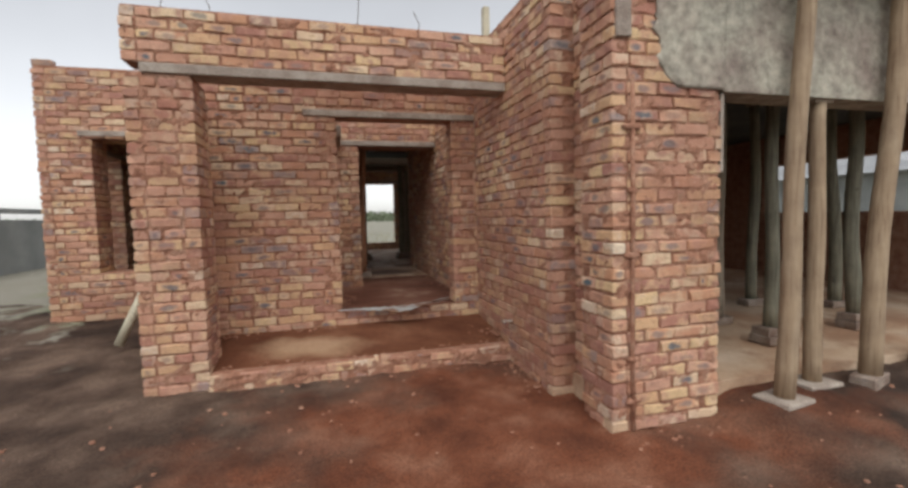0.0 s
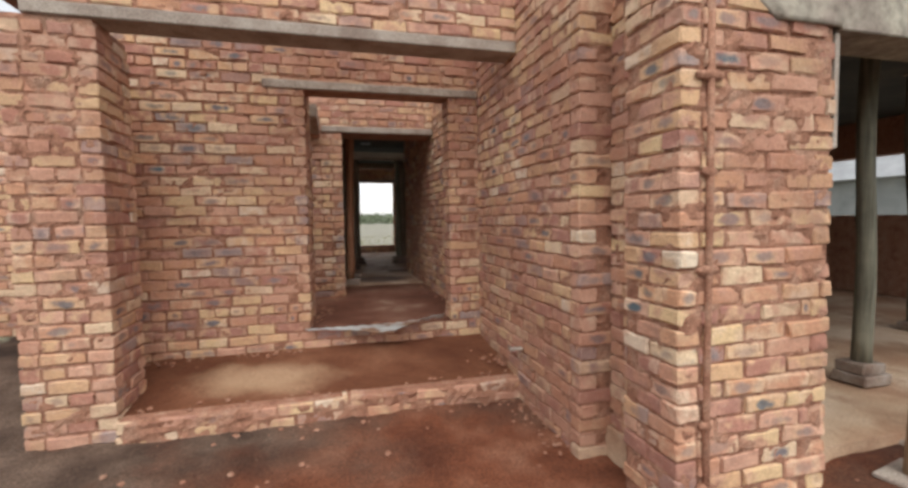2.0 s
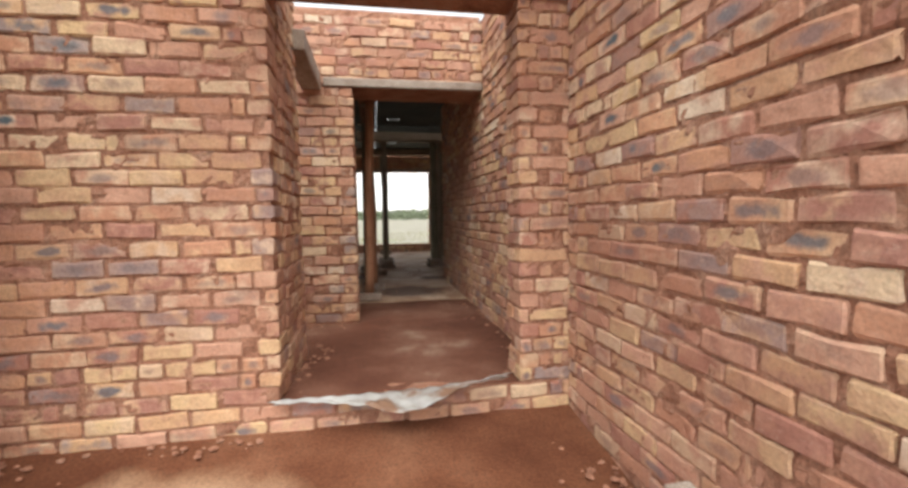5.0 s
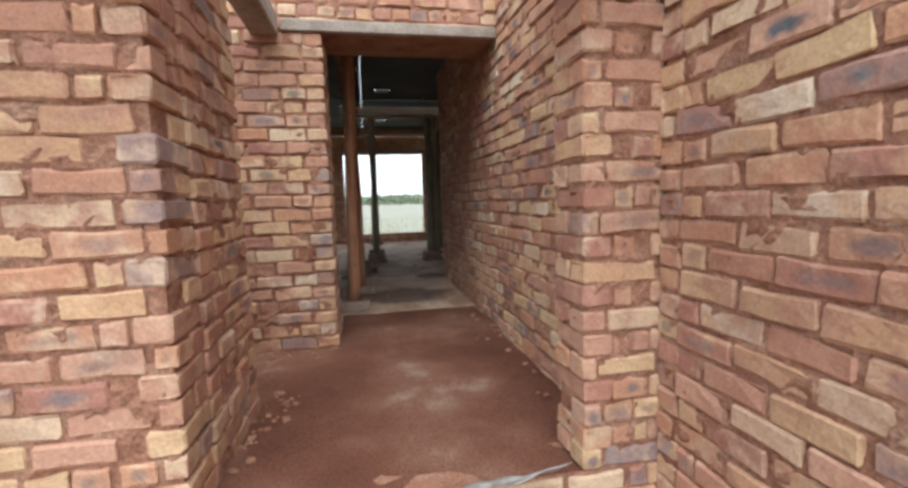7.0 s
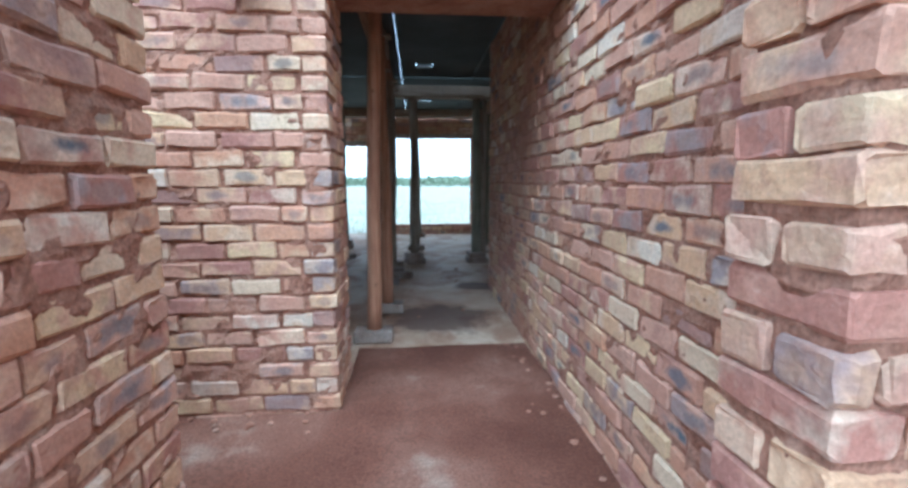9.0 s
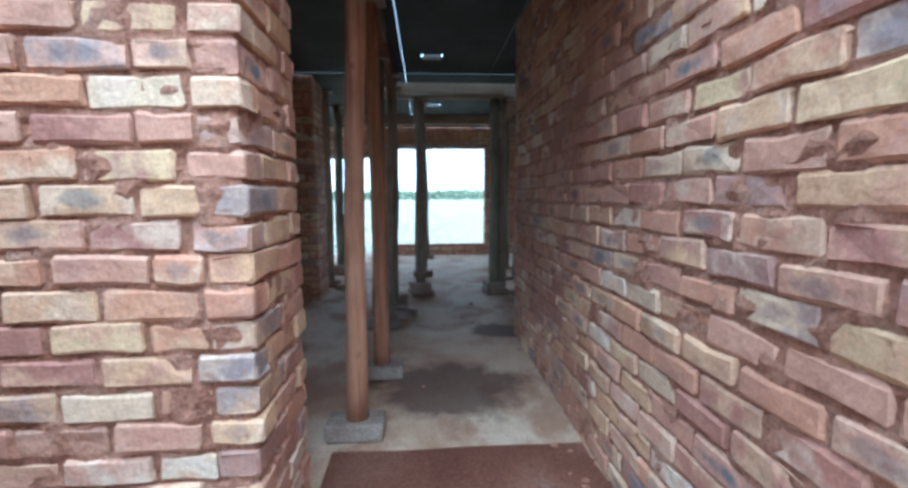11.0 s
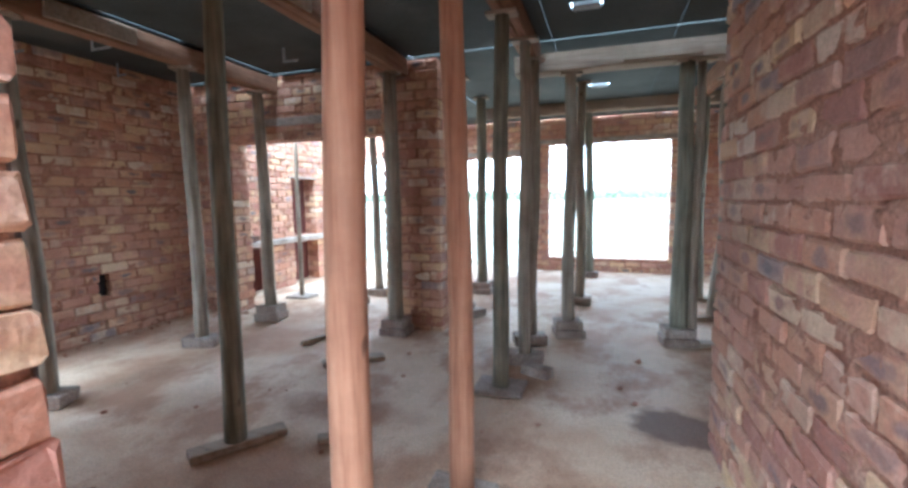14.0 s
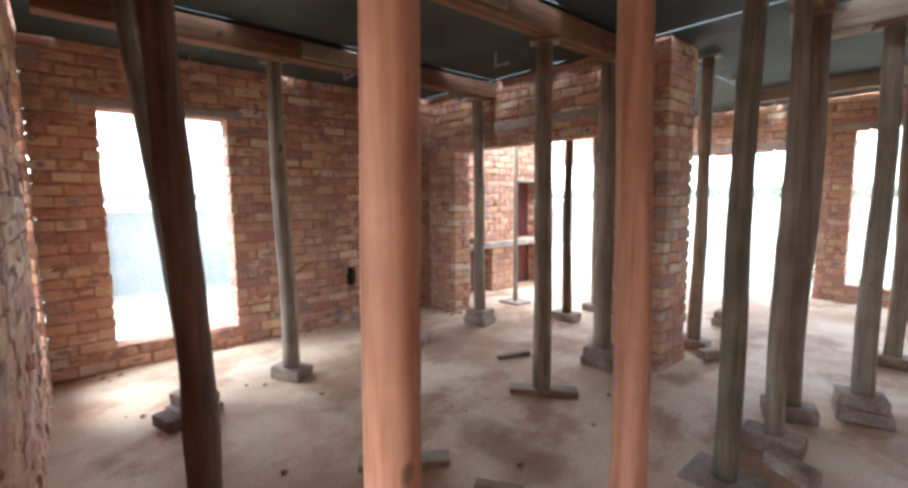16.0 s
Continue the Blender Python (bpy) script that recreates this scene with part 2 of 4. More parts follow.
M_BRICK = brick_material("stock_brick", True)
M_BRICK_JOINED = brick_material("stock_brick_joined", False)
M_MORTAR = earth_material("red_mortar", [(0.3, (0.27, 0.125, 0.08)), (0.5, MORTAR), (0.7, (0.44, 0.27, 0.19))], 9.0, 45.0, 0.9, 0.015)
M_CONCRETE = earth_material("lintel_concrete", [(0.3, (0.26, 0.2, 0.165)), (0.5, (0.37, 0.31, 0.26)), (0.7, (0.46, 0.4, 0.34))], 5.0, 40.0, 0.4, 0.006, 0.88)
M_PLASTER = earth_material("rough_plaster", [(0.36, (0.29, 0.235, 0.2)), (0.48, (0.38, 0.335, 0.275)), (0.62, (0.47, 0.44, 0.36))], 2.0, 9.0, 0.6, 0.014, 0.9, 18.0)
M_FLOOR = floor_material()
M_RED = earth_material("red_sand", [(0.3, (0.115, 0.044, 0.027)), (0.48, (0.165, 0.069, 0.043)), (0.62, (0.225, 0.112, 0.075)), (0.71, (0.34, 0.235, 0.175))], 1.8, 18.0, 0.5, 0.015)
M_PORCH = porch_material()
M_SOIL = soil_material()
M_POLE_GREY = timber_material("weathered_pole", (0.3, 0.25, 0.19), (0.42, 0.36, 0.28), (0.12, 0.09, 0.065))
M_POLE_TAN = timber_material("gum_pole", (0.37, 0.27, 0.175), (0.46, 0.36, 0.25), (0.17, 0.11, 0.075))
M_POLE_RED = timber_material("fresh_pole", (0.4, 0.2, 0.115), (0.5, 0.29, 0.18), (0.2, 0.085, 0.05))
M_POLE_GREEN = timber_material("mossy_pole", (0.2, 0.19, 0.14), (0.33, 0.31, 0.23), (0.07, 0.065, 0.05))
M_POLE_DARK = timber_material("bark_pole", (0.13, 0.075, 0.055), (0.2, 0.12, 0.09), (0.05, 0.03, 0.025))
M_BEAM = timber_material("form_timber", (0.25, 0.13, 0.075), (0.32, 0.185, 0.115), (0.12, 0.06, 0.036), (1, 0.06, 1))
M_BEAM_X = timber_material("form_timber_pale", (0.34, 0.27, 0.2), (0.43, 0.35, 0.27), (0.18, 0.13, 0.1), (0.06, 1, 1))
M_DECK = earth_material("shutter_board", [(0.3, (0.035, 0.04, 0.038)), (0.55, (0.06, 0.068, 0.064)), (0.75, (0.1, 0.1, 0.09))], 1.6, 30.0, 0.3, 0.005, 0.75)
M_BLOCK = earth_material("prop_block", [(0.3, (0.2, 0.13, 0.1)), (0.55, (0.34, 0.27, 0.22)), (0.75, (0.42, 0.36, 0.31))], 7.0, 40.0, 0.6, 0.01)
M_STEEL, _nt, _b = shader("galvanised_sheet", 0.5, 0.25)
_c = ramp(_nt, noise_of(_nt, 6.0, 5), [(0.38, (0.25, 0.15, 0.1)), (0.5, (0.42, 0.42, 0.4)), (0.7, (0.56, 0.58, 0.58))])
_nt.links.new(_c, _b.inputs["Base Color"])
bump(_nt, _b, noise_of(_nt, 20.0, 5), 0.3, 0.006)
M_WHITE = earth_material("cream_pipe", [(0.3, (0.5, 0.45, 0.32)), (0.6, (0.62, 0.57, 0.43))], 6.0, 30.0, 0.2, 0.004, 0.5)
M_RUBBER = earth_material("black_rubber", [(0.3, (0.018, 0.018, 0.02)), (0.7, (0.04, 0.04, 0.042))], 6.0, 30.0, 0.4, 0.006, 0.7)
M_RIM = earth_material("grey_rim", [(0.3, (0.2, 0.22, 0.23)), (0.7, (0.42, 0.45, 0.46))], 8.0, 30.0, 0.3, 0.004, 0.5)
M_PRECAST = earth_material("grey_boundary_wall", [(0.3, (0.22, 0.23, 0.225)), (0.55, (0.28, 0.29, 0.28)), (0.75, (0.34, 0.345, 0.325))], 1.2, 25.0, 0.3, 0.006, 0.9)
M_ROOF = earth_material("grey_roof", [(0.3, (0.3, 0.31, 0.32)), (0.7, (0.42, 0.43, 0.44))], 2.0, 20.0, 0.3, 0.01, 0.6)
# leaf colour lightened to stand for haze over the distance
M_LEAF_HAZED = earth_material("veld_foliage", [(0.3, (0.13, 0.16, 0.1)), (0.55, (0.17, 0.2, 0.13)), (0.75, (0.22, 0.25, 0.17))], 0.8, 12.0, 0.3, 0.05, 0.9, 9.0)
M_GRASS = earth_material("dry_grass", [(0.3, (0.2, 0.2, 0.09)), (0.6, (0.36, 0.33, 0.18))], 0.9, 12.0, 0.3, 0.05, 0.9, 9.0)
M_WIRE = earth_material("tying_wire", [(0.3, (0.1, 0.085, 0.07)), (0.7, (0.2, 0.17, 0.15))], 8.0, 30.0, 0.2, 0.002, 0.6)
M_DARKRED = earth_material("painted_niche", [(0.3, (0.1, 0.03, 0.025)), (0.7, (0.17, 0.055, 0.042))], 3.0, 30.0, 0.3, 0.004, 0.8)


# ---- helpers for meshes ----
def finish(name, bm, material, parent=None, smooth=False):
    me = bpy.data.meshes.new(name)
    bm.normal_update()
    bm.to_mesh(me)
    bm.free()
    me.materials.append(material)
    if smooth:
        for p in me.polygons:
            p.use_smooth = True
    ob = new(name, me)
    if parent is not None:
        ob.parent = parent
    return ob


def part(name, bm, material, parent, label="", smooth=False):
    ob = finish(name, bm, material, parent, smooth)
    return tagged(ob, label) if label else ob


def add_box(bm, x0, x1, y0, y1, z0, z1, bev=0.0, wob=0.0):
    ret = bmesh.ops.create_cube(bm, size=1)
    vs = ret["verts"]
    for v in vs:
        v.co = Vector((x0 if v.co.x < 0 else x1, y0 if v.co.y < 0 else y1, z0 if v.co.z < 0 else z1))
        if wob:
            v.co += Vector([random.uniform(-wob, wob) for _ in range(3)])
    if bev:
        bmesh.ops.bevel(bm, geom=list({e for v in vs for e in v.link_edges}), offset=bev, segments=1, affect='EDGES')


def box(x0, x1, y0, y1, z0, z1, bev=0.004, wob=0.0):
    bm = bmesh.new()
    add_box(bm, x0, x1, y0, y1, z0, z1, bev, wob)
    return bm


def tube(points, radii, seg=12, wob=0.0):
    """A round bar through the points, with its own radius at each."""
    bm = bmesh.new()
    rings = []
    for i, p in enumerate(points):
        p = Vector(p)
        a, c = Vector(points[max(i - 1, 0)]), Vector(points[min(i + 1, len(points) - 1)])
        d = (c - a).normalized()
        q = Vector((0, 0, 1)).rotation_difference(d)
        ring = []
        for k in range(seg):
            t = 2 * math.pi * k / seg
            r = radii[i] * (1 + random.uniform(-wob, wob))
            ring.append(bm.verts.new(p + q @ Vector((r * math.cos(t), r * math.sin(t), 0))))
        rings.append(ring)
    for r0, r1 in zip(rings, rings[1:]):
        for k in range(seg):
            bm.faces.new((r0[k], r0[(k + 1) % seg], r1[(k + 1) % seg], r1[k]))
    bm.faces.new(list(reversed(rings[0])))
    bm.faces.new(rings[-1])
    return bm


def root(name, x, y, z, rz=0.0):
    ob = new(name)
    ob.matrix_basis = pose(x, y, z, 0, 0, rz)
    ob.empty_display_size = 0.1
    return ob


# ---- brickwork ----
COURSE, PITCH, BH, BD = 0.0845, 0.234, 0.0765, 0.106


def brick_mesh(length, seed):
    """A hand-made brick: five uneven stations along its length, each a chamfered section."""
    rng = random.Random(seed)
    hl, hd, hh = length / 2, BD / 2, BH / 2
    bow, sag = rng.uniform(-.004, .004), rng.uniform(-.004, .004)
    vs, fs = [], []
    for x, k in ((-1, 0.0), (-0.95, 1.0), (rng.uniform(-.25, .25), 1.0), (0.95, 1.0), (1, 0.0)):
        d, h = hd - (0.006 if not k else 0), hh - (0.006 if not k else rng.uniform(-.001, .004))
        ch = rng.uniform(0.005, 0.01)
        worn = rng.choice((0, 0, 0, 0.012)) if k else 0
        for n, (y, z) in enumerate(((d, h - ch), (d - ch, h), (-d + ch, h), (-d, h - ch), (-d, -h + ch), (-d + ch, -h), (d - ch, -h), (d, -h + ch))):
            chip = worn if n == seed % 8 else 0.0
            vs.append((x * hl + rng.uniform(-.004, .004), y * (1 - chip / d) + bow * (1 - x * x) + rng.uniform(-.002, .002),
                       z * (1 - chip / h) + sag * (1 - x * x) + rng.uniform(-.0035, .0035)))
    for q in range(4):
        for n in range(8):
            a, b2 = q * 8 + n, q * 8 + (n + 1) % 8
            fs.append((a, b2, b2 + 8, a + 8))
    fs += [tuple(range(7, -1, -1)), tuple(range(32, 40))]
    me = bpy.data.meshes.new("brick")
    me.from_pydata(vs, [], fs)
    bm = bmesh.new()
    bm.from_mesh(me)
    bmesh.ops.recalc_face_normals(bm, faces=bm.faces[:])
    bm.to_mesh(me)
    bm.free()
    add_cells(me, [(v[0] / hl, 0.3 * v[1] / hd, v[2] / hh) for v in vs])
    return me


def add_cells(me, cells):
    """Stores each point's place within its own brick, for the fired hearts."""
    at = me.attributes.new("cell", 'FLOAT_VECTOR', 'POINT')
    at.data.foreach_set("vector", [x for c in cells for x in c])


BRICKS = {l: [brick_mesh(l, 10 * i + int(l * 1000)) for i in range(n)] for l, n in ((0.223, 14), (0.165, 7), (0.107, 9))}
for _l, _ms in BRICKS.items():
    for _m in _ms:
        _m.materials.append(M_BRICK)
PENDING = []


def solid(a0, a1, z, holes):
    """The stretches of a wall that are solid at the height z."""
    spans = [(a0, a1)]
    for h0, h1, zb, zt in holes:
        if zb <= z <= zt:
            nxt = []
            for s0, s1 in spans:
                if h1 <= s0 or h0 >= s1:
                    nxt.append((s0, s1))
                else:
                    if h0 > s0:
                        nxt.append((s0, h0))
                    if h1 < s1:
                        nxt.append((h1, s1))
            spans = nxt
    return spans


def mortar_skin(bm, axis, a0, a1, z0, z1, c, out, mud):
    """Roughly struck mortar: an uneven skin that fills the joints and here and there laps over the bricks."""
    na, nz = max(2, int((a1 - a0) / 0.026)), max(2, int((z1 - z0) / 0.026))
    rows = []
    for j in range(nz + 1):
        z = z0 + (z1 - z0) * j / nz
        row = []
        for i in range(na + 1):
            a = a0 + (a1 - a0) * i / na
            d = 0.0135
            if 0 < i < na and 0 < j < nz:
                d = 0.0095 - mud - 0.013 * noise.noise((a * 9, z * 13, c * 7)) - 0.014 * noise.noise((a * 24, z * 30, c * 7 + 4))
            p = c - out * d
            row.append(bm.verts.new((a, p, z) if axis == 'x' else (p, a, z)))
        rows.append(row)
    for r0, r1 in zip(rows, rows[1:]):
        for i in range(na):
            f = (r0[i], r0[i + 1], r1[i + 1], r1[i])
            bm.faces.new(f if (out < 0) == (axis == 'x') else f[::-1])


def brick_wall(name, label, axis, a0, a1, c0, c1, z0, z1, holes=(), lo=True, hi=True, near=(0.8, 4.0), cap=290, shift=0.0, headers=(), mud=0.0):
    """A wall along x or y between a0 and a1, from c0 to c1 across: a mortar core, with bricks laid on the faces that show."""
    inset = 0.014
    bm = bmesh.new()
    levels = sorted({z0, z1, *[h for hole in holes for h in hole[2:] if z0 < h < z1]})
    for zb, zt in zip(levels, levels[1:]):
        for s0, s1 in solid(a0, a1, (zb + zt) / 2, holes):
            u = (s0 + inset, s1 - inset, c0 + (inset if lo else 0), c1 - (inset if hi else 0))
            if axis == 'x':
                add_box(bm, u[0], u[1], u[2], u[3], zb, zt)
            else:
                add_box(bm, u[2], u[3], u[0], u[1], zb, zt)
            for shown, c, out in ((lo, c0, -1), (hi, c1, 1)):
                if shown and s1 - s0 > 0.1 and zt - zb > 0.05:
                    mortar_skin(bm, axis, u[0], u[1], zb, zt, c, out, mud)
            if s1 - s0 > 0.3 and c1 - c0 > 0.15 and zt - zb > 0.05:
                for s, out in ((s0, -1), (s1, 1)):
                    mortar_skin(bm, 'y' if axis == 'x' else 'x', u[2], u[3], zb, zt, s, out, mud)
    wall = finish(name, bm, M_MORTAR)
    tagged(wall, label, "wall", kind="structure")
    rng = random.Random(name)
    laid = []
    depth = min(BD, c1 - c0)
    count = max(1, round((c1 - c0) / 0.117))
    across = [c0 + depth / 2 + (c1 - c0 - depth) * k / max(1, count - 1) for k in range(count)]
    thick = c1 - c0
    for i in range(int((z1 - z0) / COURSE + 0.3)):
        z = z0 + (i + 0.5) * COURSE
        if z + 0.3 * COURSE > z1:
            break
        pitch = PITCH / 2 if i in headers else PITCH
        quoin = i % 2 == 0 and count > 1
        for s0, s1 in solid(a0, a1, z, holes):
            # the ends: bricks laid across the wall, in every second course through its whole thickness
            if count > 1 and s1 - s0 > 0.3:
                lo_c, hi_c = (c0, c1) if quoin else (c0 + BD + 0.006, c1 - BD - 0.006)
                n = max(1, round((hi_c - lo_c) / PITCH))
                if hi_c - lo_c > 0.05:
                    for end in (s0 + BD / 2, s1 - BD / 2):
                        for k in range(n):
                            w = (hi_c - lo_c) / n
                            laid.append((end + rng.uniform(-.004, .004), lo_c + (k + 0.5) * w, z + rng.uniform(-.003, .003), w - (0.01 if n > 1 else 0), rng.uniform(-1.1, 1.1), 90 + rng.uniform(-1.2, 1.2)))
            edge = BD + 0.01 if quoin and s1 - s0 > 0.3 else 0.0
            for face, c in enumerate(across):
                if not ((face == 0 and lo) or (face == count - 1 and hi)):
                    continue
                f0, f1 = s0 + edge, s1 - edge
                k = math.floor((f0 - a0) / pitch) - 1
                start = a0 + shift + k * pitch + (PITCH / 2 if i % 2 else 0) + face * 0.06 + rng.uniform(-.02, .02)
                lead = False
                while start < f1:
                    b0, b1 = max(start + rng.uniform(0, .006), f0 - (0 if edge else rng.uniform(0, .006))), min(start + pitch - 0.011 + rng.uniform(-.012, .004), f1 + (0 if edge else rng.uniform(0, .006)))
                    start += pitch
                    if f1 - b1 < 0.05 and b1 < f1:
                        b1 = f1
                        start += pitch
                    if lead:
                        b0, lead = f0, False
                    if b1 - b0 < 0.045:
                        lead = b0 <= f0 + 0.006
                        continue
                    laid.append(((b0 + b1) / 2, c + rng.uniform(-.006, .006), z + rng.uniform(-.004, .004) + 0.009 * noise.noise((b0 * 1.1, i * 0.25, c0)), b1 - b0, rng.gauss(0, 1.1), rng.uniform(-2, 2)))
    PENDING.append((wall, axis, laid, near, cap))
    return wall


def lay_bricks():
    """Lays the bricks of every wall: those the walk passes nearest as pieces, the others joined."""
    for wall, axis, laid, near, cap in PENDING:
        def place(b):
            return (b[0], b[1]) if axis == 'x' else (b[1], b[0])
        laid.sort(key=lambda b: (place(b)[0] - near[0]) ** 2 + (place(b)[1] - near[1]) ** 2 + 0.3 * (b[2] - 1.4) ** 2)
        rest_v, rest_f, rest_c = [], [], []
        rng = random.Random(wall.name)
        for n, (a, c, z, length, tilt, yaw) in enumerate(laid):
            size = min(BRICKS, key=lambda l: abs(l - length))
            me = rng.choice(BRICKS[size])
            x, y = (a, c) if axis == 'x' else (c, a)
            m = pose(x, y, z, 0, 0, (0 if axis == 'x' else 90) + yaw + rng.choice((0, 180))) @ pose(0, 0, 0, 0, tilt, 0) @ Matrix.Diagonal((length / size, 1, rng.uniform(0.9, 1.05), 1))
            if n < cap:
                ob = bpy.data.objects.new("brick", me)
                scene.collection.objects.link(ob)
                ob.parent = wall
                ob.matrix_basis = m
            else:
                base = len(rest_v)
                rest_v += [tuple(m @ v.co) for v in me.vertices]
                rest_c += [tuple(d.vector) for d in me.attributes["cell"].data]
                rest_f += [[base + i for i in p.vertices] for p in me.polygons]
        if rest_v:
            me = bpy.data.meshes.new("brickwork")
            me.from_pydata(rest_v, [], rest_f)
            add_cells(me, rest_c)
            me.materials.append(M_BRICK_JOINED)
            ob = new("brickwork", me)
            ob.parent = wall
            tagged(ob, kind="stuff")


def lintel(label, x0, x1, y0, y1, z0, z1, material=None):
    ob = finish("lintel", box(x0, x1, y0, y1, z0, z1, 0.006, 0.002), material or M_CONCRETE)
    return tagged(ob, label, "lintel")


# ---- ground ----
def ground_height(x, y):
    z = np.interp(y, [-6, 0, 2.2, 3.2, 4.1, 6.7, 12, 30], [-.08, -.05, -0.01, 0.03, 0.06, 0.27, 0.36, 0.3])
    if x > 2.4 and y > 1.3:
        z = max(z, min(0.13, float(z) + 0.13 * min(1, (x - 2.4) / 0.4) * min(1, (y - 1.3) / 0.9)))
    if x > 1.6 and y > 2.35:
        z = min(z, 0.15)
    return float(z)


def build_ground():
    near_x = np.arange(-8, 9.01, 0.07)
    near_y = np.arange(-3, 7.01, 0.07)
    xs = np.concatenate([[-2500, -900, -300, -100, -45, -25, -16, -11], near_x, [12, 18, 28, 50, 110, 300, 900, 2500]])
    ys = np.concatenate([[-2500, -900, -300, -100, -40, -18, -9, -5], near_y, [8, 9.5, 11, 13, 14.2, 15, 17, 20, 26, 36, 60, 120, 300, 900, 2500]])
    vs, fs = [], []
    for y in ys:
        for x in xs:
            z = ground_height(x, y)
            if abs(x) < 9 and -4 < y < 8:
                z += 0.05 * (noise.noise((x * 0.9, y * 0.9, 0)) * 0.6 + noise.noise((x * 3.1, y * 3.1, 3)) * 0.45) + 0.02 * noise.noise((x * 8, y * 8, 7))
            vs.append((x, y, z))
    w = len(xs)
    for j in range(len(ys) - 1):
        for i in range(w - 1):
            fs.append((j * w + i, j * w + i + 1, j * w + w + i + 1, j * w + w + i))
    me = bpy.data.meshes.new("ground")
    me.from_pydata(vs, [], fs)
    me.materials.append(M_SOIL)
    for p in me.polygons:
        p.use_smooth = True
    tagged(new("ground", me), "bare dark and red building-site soil with pale veld beyond", "ground", kind="structure")


build_ground()


def slab(name, label, x0, x1, y0, y1, z_front, z_back, z_bottom, material, lumps=0.004, step=0.12):
    """A floor with a slightly uneven top."""
    nx, ny = max(2, int((x1 - x0) / step)), max(2, int((y1 - y0) / step))
    bm = bmesh.new()
    grid = []
    for j in range(ny + 1):
        row = []
        for i in range(nx + 1):
            x, y = x0 + (x1 - x0) * i / nx, y0 + (y1 - y0) * j / ny
            z = z_front + (z_back - z_front) * j / ny + lumps * noise.noise((x * 2.5, y * 2.5, 1)) + lumps * 0.5 * noise.noise((x * 8, y * 8, 5))
            row.append(bm.verts.new((x, y, z)))
        grid.append(row)
    for j in range(ny):
        for i in range(nx):
            bm.faces.new((grid[j][i], grid[j][i + 1], grid[j + 1][i + 1], grid[j + 1][i]))
    rim = grid[0] + [r[-1] for r in grid[1:]] + list(reversed(grid[-1][:-1])) + [r[0] for r in reversed(grid[1:-1])]
    low = [bm.verts.new((v.co.x, v.co.y, z_bottom)) for v in rim]
    for k in range(len(rim)):
        q = (k + 1) % len(rim)
        bm.faces.new((rim[q], rim[k], low[k], low[q]))
    ob = finish(name, bm, material, smooth=False)
    return tagged(ob, label, "floor", kind="structure")


slab("floor_porch", "sand-covered concrete porch floor with a pale worn patch", -1.3, 1.6, 4.135, 5.02, 0.205, 0.31, -0.1, M_PORCH, 0.012)
slab("floor_vestibule", "hard red sand floor of the roofless vestibule", -1.6, 1.6, 5.02, 7.1, 0.455, 0.47, -0.1, M_RED, 0.01)
slab("floor_corridor", "hard red sand floor inside the hall doorway", 0.38, 1.6, 7.1, 7.48, 0.47, 0.476, -0.1, M_RED, 0.008)
slab("floor_hall", "dusty concrete floor with red soil stains", -3.45, 3.4, 7.484, 14.5, 0.48, 0.48, -0.1, M_FLOOR, 0.004)
slab("floor_room", "dusty concrete floor beside the front wall", -3.45, 0.38, 7.0, 7.4835, 0.4785, 0.4785, -0.1, M_FLOOR, 0.001)
slab("floor_garage", "sandy concrete garage floor", 1.78, 8.0, 2.62, 9.0, 0.2, 0.24, -0.1, M_FLOOR, 0.01)

# ---- walls ----
brick_wall("wall_porch_back", "rough stock brick porch wall with a door opening", 'x', -1.53, 1.68, 5.0, 5.23, 0.2, 3.0, [(0.05, 1.32, 0.455, 2.54)], near=(0.0, 4.0), headers=(5, 29))
brick_wall("wall_column", "square stock brick porch column", 'x', -1.54, -1.06, 4.06, 4.52, -0.02, 2.63, near=(-1, 4))
brick_wall("wall_column_side", "short stock brick wall behind the porch column", 'y', 4.52, 5.0, -1.53, -1.3, 0.1, 2.63, lo=False, near=(-1, 5))
brick_wall("wall_porch_beam", "stock brick parapet over the porch lintel", 'x', -1.54, 1.6, 4.06, 4.29, 2.71, 3.14, near=(0, 4))
brick_wall("wall_porch_step", "low brick edge of the porch step", 'x', -1.06, 1.6, 4.03, 4.136, -0.05, 0.205, hi=False, near=(0, 4), mud=0.009)
brick_wall("wall_porch_right", "long stock brick porch side wall with dark burnt bricks", 'y', 3.16, 5.0, 1.6, 1.83, 0.0, 3.32, hi=False, near=(1.6, 4), cap=300)
brick_wall("wall_recess", "recessed strip of stock brickwork", 'y', 2.86, 3.16, 1.8, 2.03, -0.05, 3.32, hi=False, near=(1.8, 3))
brick_wall("wall_pier", "stock brick corner pier beside the garage opening", 'x', 1.67, 2.52, 2.48, 2.86, -0.08, 3.1, near=(2, 2.5), cap=300)
brick_wall("wall_corridor", "long stock brick corridor wall with scattered blue-grey bricks", 'y', 5.23, 9.1, 1.53, 1.76, 0.4, 3.15, hi=False, near=(1.53, 6.4), cap=420)
brick_wall("wall_vestibule", "stock brick vestibule side wall", 'y', 5.23, 5.83, -0.17, 0.06, 0.36, 3.0, near=(0.04, 5.5))
